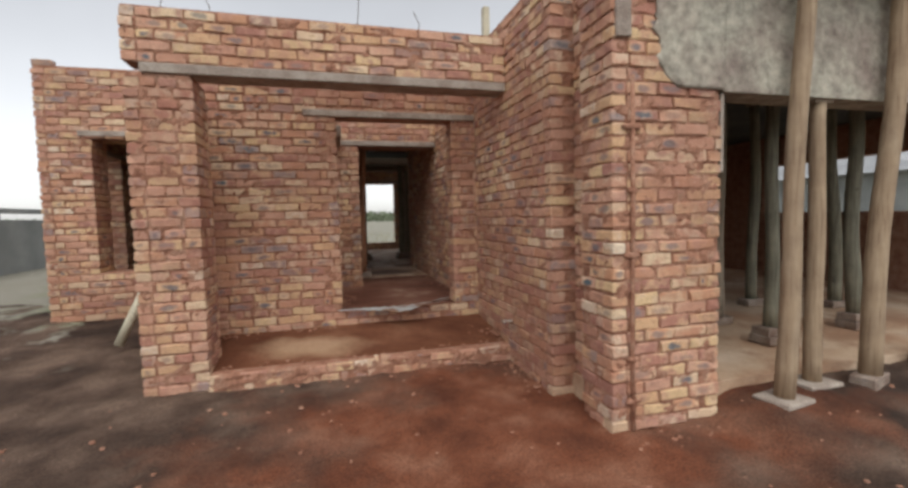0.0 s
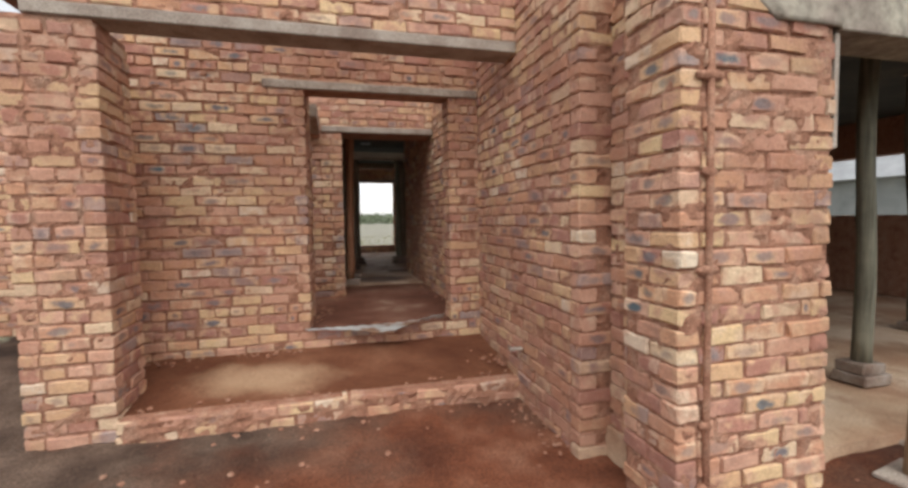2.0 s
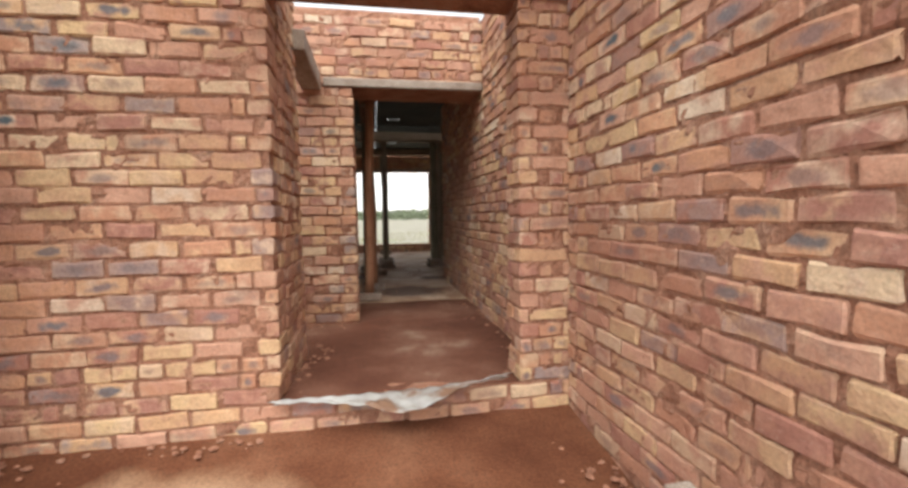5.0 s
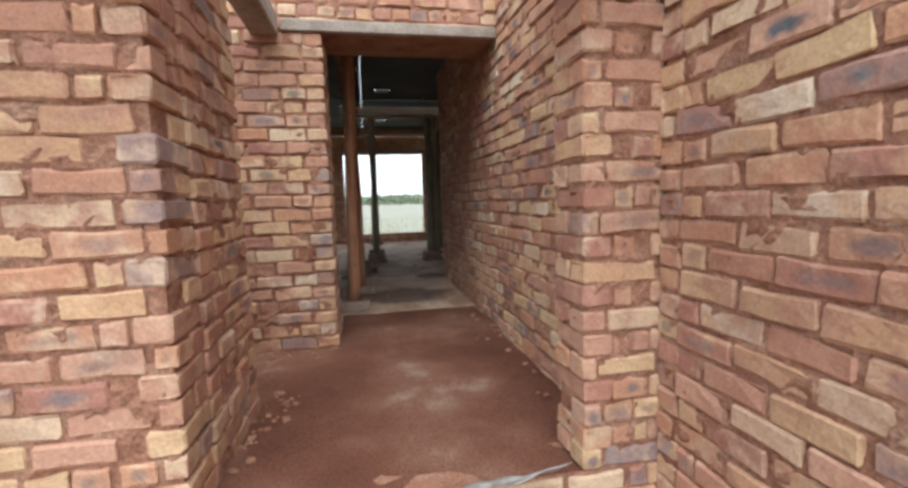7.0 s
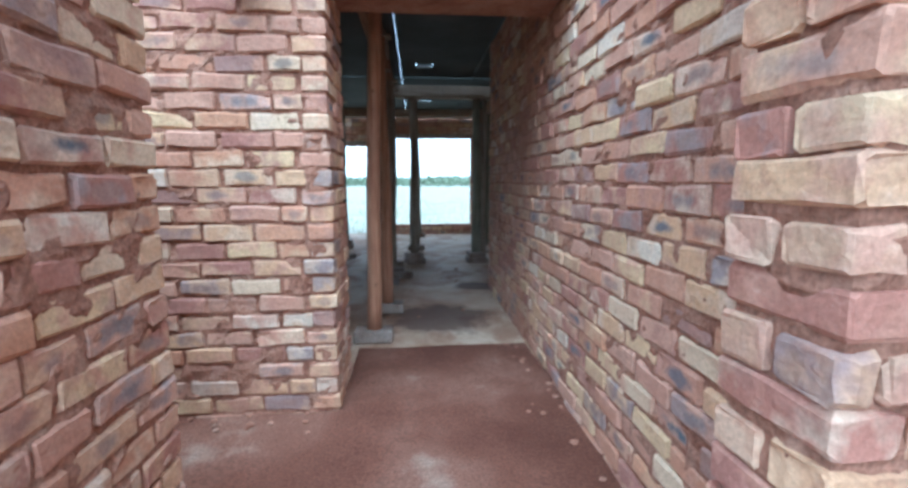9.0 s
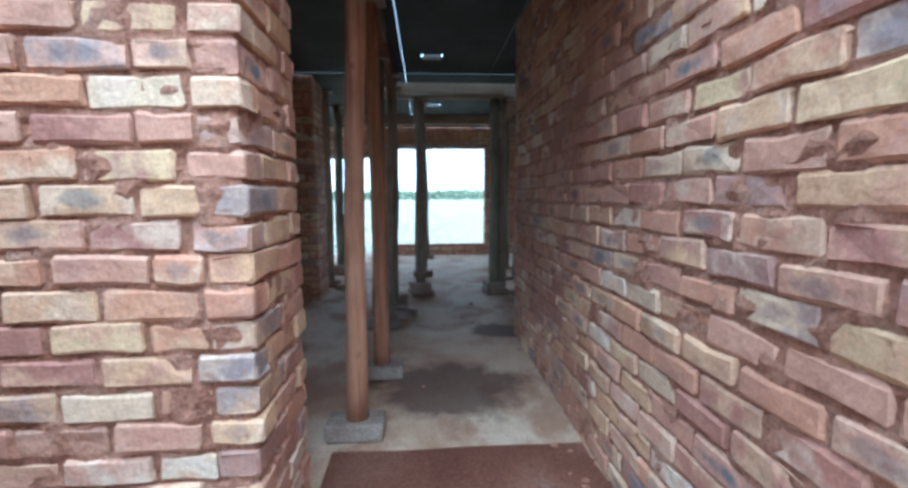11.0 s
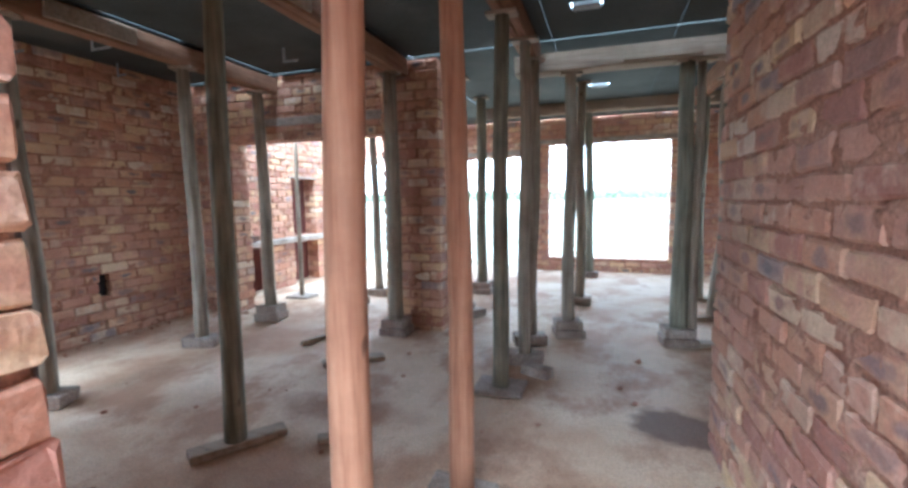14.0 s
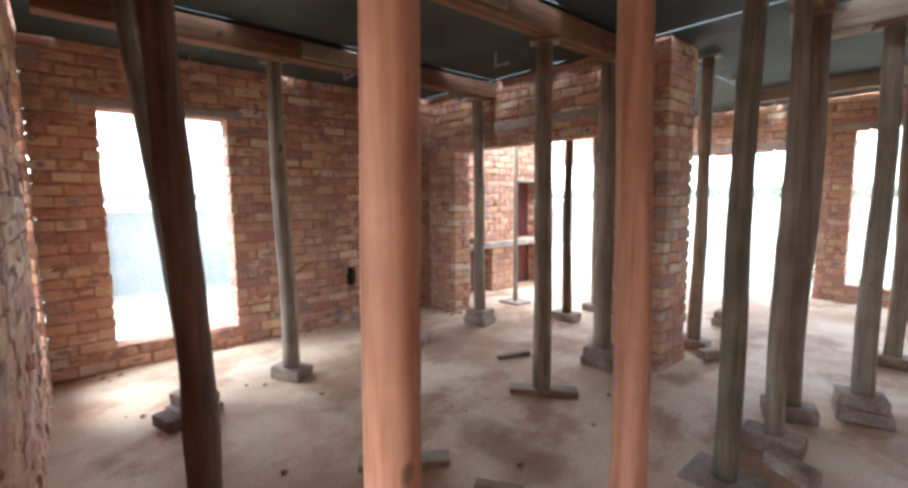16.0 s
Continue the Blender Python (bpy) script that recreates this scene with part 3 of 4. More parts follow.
brick_wall("wall_door", "stock brick wall with the hall doorway under a lintel", 'x', -2.2, 1.53, 6.65, 7.1, 0.39, 3.15, [(0.385, 1.53, 0.3, 2.5)], near=(0.0, 6.6), cap=380, headers=(26,))
brick_wall("wall_left_wing", "stock brick outer wall with a tall narrow window", 'x', -3.43, -2.2, 6.66, 7.1, 0.16, 3.4, [(-2.87, -2.3, 0.85, 2.56)], near=(-2.8, 6.6), cap=300)
brick_wall("wall_hall_left", "dim red-brown stock brick side wall with a window opening", 'y', 7.1, 10.6, -3.43, -3.2, 0.4, 3.15, [(7.5, 8.38, 0.66, 2.48), (9.48, 9.58, 0.86, 1.06), (8.78, 8.84, 0.68, 0.8)], lo=False, near=(-3.2, 9), cap=420)
brick_wall("wall_partition", "stock brick partition pier and beam across the room", 'x', -3.2, -0.9, 10.6, 10.83, 0.44, 3.0, [(-2.74, -0.9, 0.3, 2.3)], near=(-2, 10.6))
brick_wall("wall_brick_column", "dark square stock brick column in the hall", 'x', -0.9, -0.35, 10.5, 10.95, 0.44, 2.9, near=(-0.4, 10.5))
brick_wall("wall_veranda_left", "sunlit stock brick veranda wall with a built-in braai", 'y', 10.6, 13.05, -3.43, -3.2, 0.4, 3.0, [(12.14, 12.68, 1.18, 2.0), (11.28, 11.68, 0.42, 1.09), (12.15, 12.7, 0.42, 1.09)], lo=False, near=(-3.2, 12))
brick_wall("wall_back", "stock brick back wall with window and patio openings", 'x', -3.9, 3.3, 14.26, 14.49, 0.3, 3.0, [(-3.91, -0.14, 0.3, 2.37), (0.16, 1.97, 0.68, 2.53)], hi=False, near=(0.8, 14))
# out of view; the opening is added to let side light into the hall
brick_wall("wall_hall_right", "unseen stock brick end wall with a window opening assumed for side light", 'y', 9.1, 14.26, 3.3, 3.53, 0.3, 3.0, [(12.2, 13.3, 1.0, 2.4)], hi=False, near=(3.3, 11))
brick_wall("wall_hall_return", "stock brick return wall at the end of the corridor", 'x', 1.76, 3.3, 8.87, 9.1, 0.3, 3.0, lo=False, near=(2, 9))
for nm, lb, x0, x1, y0, y1, z0, z1 in (
        ("wall_garage_back", "plain dim garage back wall", 1.76, 8.2, 8.6, 8.83, 0, 3.0),
        ("wall_garage_right_low", "plain dim garage side wall under the opening", 8.0, 8.2, 2.73, 8.6, 0, 1.38),
        ("wall_garage_right_top", "plain dim garage side wall over the opening", 8.0, 8.2, 2.73, 8.6, 2.25, 3.0),
        ("wall_garage_right_far", "plain dim garage side wall", 8.0, 8.2, 6.75, 8.6, 1.38, 2.25),
        ("wall_garage_right_near", "plain dim garage side wall near the front", 8.0, 8.2, 2.73, 3.6, 1.38, 2.25),
        ("wall_store_left", "plain side wall of the store beside the vestibule", -1.75, -1.55, 5.235, 6.645, 0, 3.0)):
    tagged(finish(nm, box(x0, x1, y0, y1, z0, z1, 0.004), M_MORTAR), lb, "wall", kind="structure")

# lintels and beams of concrete
lintel("long grey concrete lintel across the porch", -1.42, 1.6, 4.045, 4.29, 2.632, 2.708)
lintel("grey concrete lintel over the vestibule opening", -0.28, 1.598, 4.985, 5.235, 2.545, 2.615)
lintel("grey concrete lintel over the hall doorway", 0.15, 1.528, 6.635, 7.09, 2.502, 2.575)
lintel("grey concrete lintel over the side opening, its end projecting", -0.03, 0.13, 5.72, 6.648, 2.47, 2.6)
lintel("pale lintel over the narrow window", -3.0, -2.21, 6.645, 6.9, 2.562, 2.63)
lintel("concrete band in the partition beam", -2.3, -0.91, 10.585, 10.7, 2.44, 2.52)
lintel("concrete lintel over the big back window", -0.1, 2.2, 14.25, 14.48, 2.535, 2.6)
lintel("concrete lintel over the patio opening", -3.9, -0.12, 14.25, 14.48, 2.375, 2.45)
lintel("concrete lintel over the side window", -3.42, -3.19, 7.35, 8.52, 2.485, 2.555)
lintel("rough plastered concrete beam over the garage opening", 2.53, 8.2, 2.472, 2.73, 2.25, 3.1, M_PLASTER)
lintel("short concrete block set into the corner pier", 1.69, 1.8, 2.462, 2.6, 2.55, 3.0)


def plaster_coat():
    """Plaster run on over the brick pier, with a ragged edge."""
    bm = bmesh.new()
    rows = []
    for j in range(33):
        z = 2.262 + 0.835 * j / 32
        edge = 1.99 + 0.16 * max(0.0, (2.45 - z) / 0.19) ** 1.5 + 0.07 * noise.noise((z * 5, 1, 0)) + 0.04 * noise.noise((z * 17, 2, 0))
        row = []
        for i in range(29):
            u = i / 28
            x = edge + (2.529 - edge) * u
            out = 0.003 + 0.013 * min(1.0, u * 7) + 0.004 * noise.noise((x * 9, z * 9, 0)) * min(1, u * 5)
            row.append(bm.verts.new((x, 2.478 - out, z)))
        rows.append(row)
    for r0, r1 in zip(rows, rows[1:]):
        for i in range(28):
            bm.faces.new((r0[i], r0[i + 1], r1[i + 1], r1[i]))
    ob = finish("plaster_coat", bm, M_PLASTER, smooth=True)
    so = ob.modifiers.new("thick", 'SOLIDIFY')
    so.thickness = 0.012
    tagged(ob, "ragged grey plaster coat smeared over the brick pier", "plaster")


plaster_coat()
tagged(finish("door_jamb_strip", box(2.522, 2.55, 2.49, 2.6, 1.72, 2.245, 0.003), M_CONCRETE), "thin grey strip at the garage opening", "strip")

# ---- shutter deck over the hall, its boards apart by narrow gaps ----
def deck():
    bm = bmesh.new()
    zs = 2.92
    for x0, x1 in ((-3.188, -2.07), (-2.045, -0.61), (-0.59, 0.62), (0.625, 1.52), (1.525, 3.3)):
        y = 7.115
        for y1 in (8.2, 9.35, 10.5, 11.7, 12.9, 14.252):
            a, c = y, y1 - 0.003
            if abs(y - 10.5) < 0.01:
                a = y + 0.022
            if x0 == -3.188 and y >= 10.5:
                if y == 10.5:
                    add_box(bm, x0, x1, a, 10.78, zs, zs + 0.018)
                y = y1
                continue
            if x0 == 0.625 and y == 9.35:
                add_box(bm, x0, 0.8, a, c, zs, zs + 0.018)
                add_box(bm, 1.0, x1, a, c, zs, zs + 0.018)
                add_box(bm, 0.8, 1.0, a, 9.85, zs, zs + 0.018)
                add_box(bm, 0.8, 1.0, 9.97, c, zs, zs + 0.018)
            elif x0 == 0.625 and y == 11.7:
                add_box(bm, x0, 0.84, a, c, zs, zs + 0.018)
                add_box(bm, 1.06, x1, a, c, zs, zs + 0.018)
                add_box(bm, 0.84, 1.06, a, 12.1, zs, zs + 0.018)
                add_box(bm, 0.84, 1.06, 12.24, c, zs, zs + 0.018)
            else:
                add_box(bm, x0, x1, a, c, zs, zs + 0.018)
            y = y1
    ob = finish("ceiling", bm, M_DECK)
    tagged(ob, "dark shuttering boards with slivers of daylight between them", "ceiling", kind="structure")
    # corridor strip over the doorway and scraps lying across the gaps
    rng = random.Random(4)
    for x, y0, y1 in ((-2.058, 7.15, 10.5), (-0.59, 7.15, 10.5), (-3.18, 7.2, 10.5)):
        y = y0
        while y < y1:
            ln = rng.uniform(0.1, 0.45)
            if rng.random() < 0.62:
                s = finish("board_scrap", box(x - 0.05, x + 0.05, y, min(y + ln, y1), 2.939, 2.955, 0.002), M_DECK)
                tagged(s, "offcut of dark board lying over a gap", "offcut", "board offcuts")
            y += ln
    for x in np.arange(-3.1, -0.9, 0.37):
        if rng.random() < 0.6:
            s = finish("board_scrap", box(x, x + 0.22, 10.46, 10.56, 2.939, 2.955, 0.002), M_DECK)
            tagged(s, "offcut of dark board lying over a gap", "offcut", "board offcuts")
    for x0, x1, y0, y1 in ((0.82, 0.985, 9.86, 9.95), (0.87, 1.04, 12.12, 12.22)):
        bmx = bmesh.new()
        add_box(bmx, x0 - 0.004, x1, y0, y1, 2.9, 2.99, 0.004)
        tagged(finish("conduit_box", bmx, M_RIM), "small grey electrical box let into the deck", "conduit box", "deck boxes")


deck()
tagged(finish("ceiling_garage", box(1.85, 8.0, 2.74, 8.6, 2.78, 2.82, 0.004), M_DECK), "dark shuttering over the garage", "ceiling", kind="structure")
tagged(finish("shutter_board", box(2.3, 8.3, 2.2, 2.62, 3.105, 3.14, 0.004, 0.003), M_BEAM_X), "long brown shutter board on top of the garage front", "board")


# ---- timber props ----
def bearer(label, x0, x1, y0, y1, z0=2.76, z1=2.918, mat=None):
    """A built-up bearer: two planks side by side with a splice board nailed under the joint."""
    ob = root("bearer", (x0 + x1) / 2, (y0 + y1) / 2, z0)
    hx, hy, h = (x1 - x0) / 2, (y1 - y0) / 2, z1 - z0
    if hx < hy:
        part("plank", box(-hx, -0.002, -hy, hy, 0, h, 0.006, 0.004), mat or M_BEAM, ob)
        part("plank", box(0.002, hx, -hy, hy, 0, h - 0.012, 0.006, 0.004), mat or M_BEAM, ob)
        part("splice_board", box(hx + 0.001, hx + 0.022, -0.3, 0.25, 0.02, h - 0.03, 0.004, 0.003), M_BEAM_X, ob)
    else:
        part("plank", box(-hx, hx, -hy, -0.002, 0, h, 0.006, 0.004), mat or M_BEAM, ob)
        part("plank", box(-hx, hx, 0.002, hy, 0, h - 0.012, 0.006, 0.004), mat or M_BEAM, ob)
        part("splice_board", box(-0.3, 0.25, -hy - 0.022, -hy - 0.001, 0.02, h - 0.03, 0.004, 0.003), M_BEAM_X, ob)
    tagged(ob, label, "timber beam", "timber bearers")


bearer("reddish timber bearer on a row of props", -2.2, -2.08, 7.2, 10.58)
bearer("reddish timber bearer beside the brick column", -0.74, -0.62, 7.2, 10.49)
bearer("reddish timber bearer over the corridor props", 0.40, 0.52, 7.2, 10.55)
bearer("pale timber bearer across the hall", 0.3, 2.6, 10.59, 10.76, 2.7, 2.85, M_BEAM_X)
bearer("pale timber bearer near the back window", -0.6, 2.6, 13.0, 13.1, 2.78, 2.918, M_BEAM_X)
bearer("dark timber bearer over the side bay", 2.0, 2.1, 10.75, 13.0)
bearer("timber bearer over the veranda props", -1.7, -1.6, 10.84, 14.2)


def prop(x, y, z0, z1, r, mat, label, lean=(0, 0), bend=0.02, base="block", turn=0.0, burl=False):
    """A round timber prop: a tapered, slightly crooked pole on a packing piece, with wedges."""
    ob = root("timber_prop", x, y, z0, turn)
    rng = random.Random(f"{x:.2f}{y:.2f}")
    h0 = 0.0
    if base == "block":
        h0 = 0.085
        part("packing_block", box(-0.14, 0.13, -0.08, 0.085, 0.001, h0, 0.008, 0.006), M_BLOCK, ob, "grey-brown brick packing block")
    elif base == "tall":
        h0 = 0.15
        part("packing_block", box(-0.13, 0.13, -0.11, 0.11, 0.001, 0.075, 0.008, 0.006), M_BLOCK, ob, "lower brick of the packing")
        part("packing_block", box(-0.115, 0.11, -0.09, 0.1, 0.076, h0, 0.008, 0.006), M_BLOCK, ob, "upper brick of the packing")
    elif base == "plank":
        h0 = 0.038
        part("sole_plate", box(-0.21, 0.24, -0.05, 0.05, 0.001, h0, 0.004, 0.004), M_BEAM_X, ob, "short timber sole plate")
    else:
        h0 = 0.03
        part("packing_slab", box(-0.16, 0.15, -0.12, 0.13, 0.001, h0, 0.006, 0.008), M_CONCRETE, ob, "flat broken concrete packing")
    h = z1 - z0
    pts, rad = [], []
    n = 15
    ph = rng.uniform(0, 6.28)
    c, s = math.cos(radians(-turn)), math.sin(radians(-turn))
    for i in range(n):
        t = i / (n - 1)
        bx = lean[0] * t + bend * math.sin(math.pi * t * 1.4 + ph) * math.sin(math.pi * t)
        by = lean[1] * t + bend * 0.6 * math.cos(math.pi * t * 1.7 + ph) * math.sin(math.pi * t)
        pts.append((bx * c - by * s, bx * s + by * c, h0 + (h - h0) * t))
        rad.append(r * (1.1 - 0.2 * t) * (1 + rng.uniform(-.03, .03)) * (1.12 if burl and i in (3, 8) else 1))
    part("pole", tube(pts, rad, 14, 0.012), mat, ob, smooth=True)
    top = pts[-1]
    part("wedge", box(top[0] - 0.09, top[0] + 0.09, top[1] - 0.05, top[1] + 0.05, h - 0.02, h, 0.003, 0.002), M_BEAM_X, ob)
    return tagged(ob, label, "timber prop", "timber props under the deck")


FL = 0.484
prop(0.475, 7.615, FL, 2.76, 0.047, M_POLE_RED, "peeled reddish timber prop on a pale block", (0.06, -0.02), 0.01, "block")
prop(0.525, 8.32, FL, 2.76, 0.045, M_POLE_RED, "reddish-brown timber prop on a pale concrete block", (-0.015, 0), 0.012, "block")
prop(0.43, 9.43, FL, 2.76, 0.047, M_POLE_GREEN, "dark weathered timber prop on the floor", (0.02, 0), 0.01, "slab")
prop(0.5, 9.92, FL, 2.76, 0.04, M_POLE_GREY, "grey timber prop standing close beside another", (0.0, 0.0), 0.015, "block")
prop(0.47, 10.38, FL, 2.76, 0.048, M_POLE_GREY, "slim grey timber prop on brick packing", (0.02, 0), 0.02, "block", 20)
prop(0.75, 10.68, FL, 2.7, 0.05, M_POLE_GREY, "pale grey timber prop on stacked brick packing", (0, 0), 0.015, "tall", 15)
prop(0.83, 13.7, FL, 2.9, 0.06, M_POLE_GREEN, "dark prop before the back window", (-0.05, 0), 0.02, "block")
prop(0.78, 11.9, FL, 2.9, 0.05, M_POLE_GREY, "slim grey prop in the hall", (0, 0), 0.02, "block")
prop(1.61, 10.66, FL, 2.7, 0.06, M_POLE_GREEN, "dark timber prop on brick packing", (0.0, 0), 0.012, "tall", 10)
prop(1.71, 10.66, FL, 2.7, 0.034, M_POLE_GREY, "thin pale prop beside a thicker one", (0.0, 0), 0.012, "plank", 10)
prop(2.05, 11.6, FL, 2.76, 0.055, M_POLE_GREY, "crooked grey prop on a timber plate", (0.05, 0), 0.05, "plank", 30)
prop(2.05, 12.4, FL, 2.76, 0.055, M_POLE_GREEN, "dark prop in the side bay", (0, 0), 0.02, "plank")
prop(2.5, 12.0, FL, 2.9, 0.055, M_POLE_DARK, "dark brown prop in the side bay", (0, 0), 0.03, "block")
prop(-0.68, 8.41, FL, 2.76, 0.048, M_POLE_GREEN, "dark timber prop on a timber sole plate", (-0.05, 0.09), 0.012, "plank", 55)
prop(-0.73, 9.58, FL, 2.76, 0.056, M_POLE_GREY, "grey-green timber prop on a timber sole plate", (0.0, 0), 0.012, "plank", 40)
prop(-0.72, 10.32, FL, 2.76, 0.06, M_POLE_GREY, "grey prop against the brick column", (0, 0), 0.01, "tall")
prop(-2.14, 8.44, FL, 2.76, 0.055, M_POLE_GREY, "mottled grey prop on a brick", (-0.05, 0), 0.025, "block", 25)
prop(-2.17, 9.58, FL, 2.76, 0.05, M_POLE_GREY, "pale grey prop on a brick", (0, 0), 0.015, "block", 20)
prop(-2.2, 10.45, FL, 2.76, 0.055, M_POLE_GREY, "grey prop on stacked bricks by the partition", (-0.02, 0), 0.015, "tall", 10)
prop(-1.96, 7.77, FL, 2.9, 0.05, M_POLE_GREEN, "greenish leaning prop on a dark brick", (-0.05, -0.2), 0.012, "tall", 20)
prop(-0.6, 7.54, FL, 2.9, 0.05, M_POLE_DARK, "crooked dark brown prop with knots", (0.06, -0.05), 0.025, "slab", 0, True)
prop(-2.55, 11.41, FL, 2.9, 0.026, M_POLE_GREY, "thin pale prop standing before the braai", (0.02, 0), 0.01, "slab")
prop(-1.65, 11.2, FL, 2.76, 0.045, M_POLE_DARK, "slim dark veranda prop on a brick", (0, 0), 0.015, "block")
prop(-1.64, 11.75, FL, 2.76, 0.048, M_POLE_GREY, "slim grey veranda prop on a brick", (-0.05, 0), 0.015, "block")
prop(-0.4, 11.25, FL, 2.9, 0.05, M_POLE_GREY, "grey prop behind the brick column", (0.02, 0), 0.015, "block")
prop(-0.42, 12.2, FL, 2.9, 0.062, M_POLE_GREEN, "thick dark prop near the patio opening", (0, 0), 0.015, "tall")
prop(-1.6, 13.0, FL, 2.76, 0.05, M_POLE_GREY, "grey prop near the patio opening", (0.0, 0), 0.02, "block")
GF = 0.215
prop(2.97, 2.36, 0.115, 3.1, 0.06, M_POLE_TAN, "tall weathered gum pole on broken concrete", (0.14, 0.0), 0.02, "slab", 10, False)
prop(3.42, 2.5, 0.125, 2.25, 0.055, M_POLE_TAN, "grey gum pole under the garage beam", (0.06, 0.05), 0.01, "slab")
prop(3.84, 2.38, 0.115, 3.1, 0.066, M_POLE_TAN, "tall leaning gum pole on a brick", (0.2, 0.0), 0.03, "block", 15)
prop(4.02, 3.94, GF, 2.78, 0.06, M_POLE_GREY, "grey garage prop on a brick", (0, 0), 0.02, "block")
prop(3.87, 3.21, GF, 2.78, 0.055, M_POLE_GREEN, "dark garage prop on bricks", (0, 0), 0.02, "tall")
prop(5.2, 4.56, GF, 2.78, 0.06, M_POLE_GREEN, "dark timber garage prop on a brick", (0, 0), 0.03, "block")
prop(5.16, 3.34, GF, 2.78, 0.065, M_POLE_GREEN, "dark garage prop on stacked bricks", (-0.1, 0), 0.04, "tall")
prop(6.0, 4.1, GF, 2.78, 0.065, M_POLE_GREEN, "dark leaning timber garage prop", (-0.15, 0), 0.03, "block")
prop(4.7, 2.45, 0.115, 2.9, 0.07, M_POLE_GREY, "weathered gum pole before the garage", (0.05, 0), 0.03, "block")


# ---- braai on the veranda wall ----
def braai():
    """Two niches and a firebox let into the wall, under and over a thin concrete shelf."""
    ob = root("braai", -3.2, 11.2, FL)
    part("shelf", box(-0.2, 0.07, -0.03, 1.74, 0.612, 0.69, 0.006, 0.003), M_CONCRETE, ob, "pale concrete shelf")
    part("niche_back", box(-0.215, -0.19, 0.085, 0.475, 0.0, 0.608), M_DARKRED, ob, "dark red niche back")
    part("niche_back", box(-0.215, -0.19, 0.955, 1.495, 0.0, 0.608), M_DARKRED, ob, "dark red niche back")
    part("firebox_back", box(-0.215, -0.19, 0.945, 1.475, 0.7, 1.515), M_DARKRED, ob, "dark red back of the firebox")
    part("firebox_lintel", box(-0.18, 0.012, 0.88, 1.54, 1.518, 1.55, 0.003, 0.002), M_CONCRETE, ob, "pale thin lintel")
    tagged(ob, "built-in brick braai with a concrete shelf and dark niches", "braai")
    lb = finish("loose_brick", box(-3.26, -3.15, 11.2, 11.41, FL + 0.694, FL + 0.765, 0.008, 0.003), M_POLE_DARK)
    tagged(lb, "dark loose brick lying on the braai shelf", "brick")


braai()


# ---- porch things ----
def sheet():
    """A bent, torn corrugated sheet lying on the sill."""
    bm = bmesh.new()
    nx, ny = 54, 8
    rows = []
    for j in range(ny + 1):
        row = []
        for i in range(nx + 1):
            u, v = i / nx, j / ny
            x = 0.02 + 1.2 * u + 0.03 * math.sin(9 * v)
            front = 4.94 - 0.17 * math.exp(-((u - 0.55) / 0.2) ** 2) + 0.03 * noise.noise((u * 11, 4, 2))
            y = front + (4.995 - front) * v
            z = 0.474 + 0.004 * math.sin(u * 70) - 0.02 * (1 - v) * math.exp(-((u - 0.52) / 0.2) ** 2) + 0.012 * noise.noise((u * 6, v * 3, 0)) + (0.16 * (u - 0.6) * (1 - 0.6 * v) if u > 0.6 else 0)
            row.append(bm.verts.new((x, y, z)))
        rows.append(row)
    for j in range(ny):
        for i in range(nx):
            bm.faces.new((rows[j][i], rows[j][i + 1], rows[j + 1][i + 1], rows[j + 1][i]))
    ob = finish("corrugated_sheet", bm, M_STEEL, smooth=True)
    so = ob.modifiers.new("thick", 'SOLIDIFY')
    so.thickness = 0.003
    tagged(ob, "crumpled galvanised corrugated sheet lying on the door sill", "metal sheet")


sheet()
ob = finish("pipe", tube([(-2.16, 5.25, 0.24), (-2.05, 5.27, 0.48), (-1.93, 5.3, 0.75)], [0.045, 0.045, 0.045], 12), M_WHITE, smooth=True)
tagged(ob, "cream plastic pipe leaning behind the porch column", "pipe")

# conduit chased into the corner pier, with mortar dabs
ob = root("conduit", 1.81, 2.474, 0.0)
part("tube", tube([(0.01, 0, -0.06), (0.0, -0.002, 0.6), (0.006, 0.0, 1.4), (0.0, 0.0, 2.32)], [0.016] * 4, 8, 0.06), M_MORTAR, ob, "red-brown mud-stained tube", True)
for z, w in ((0.22, 0.05), (0.5, 0.035), (1.18, 0.06), (1.6, 0.04), (2.0, 0.075)):
    bm = bmesh.new()
    bmesh.ops.create_icosphere(bm, subdivisions=2, radius=1)
    for v in bm.verts:
        k = 1 + 0.35 * noise.noise(v.co * 2 + Vector((z * 9, 0, 0)))
        v.co = Vector((v.co.x * w * k, v.co.y * 0.018 * k, z + v.co.z * 0.026 * k))
    part("mortar_dab", bm, M_MORTAR, ob, "rough dab of mortar", True)
tagged(ob, "mud-stained conduit tube running up the corner pier", "conduit")
ob = finish("brick_tie", box(1.5, 1.6, 3.95, 4.0, 0.44, 0.455, 0.003, 0.002), M_CONCRETE)
tagged(ob, "pale sliver of mortar board stuck in the porch wall", "offcut")

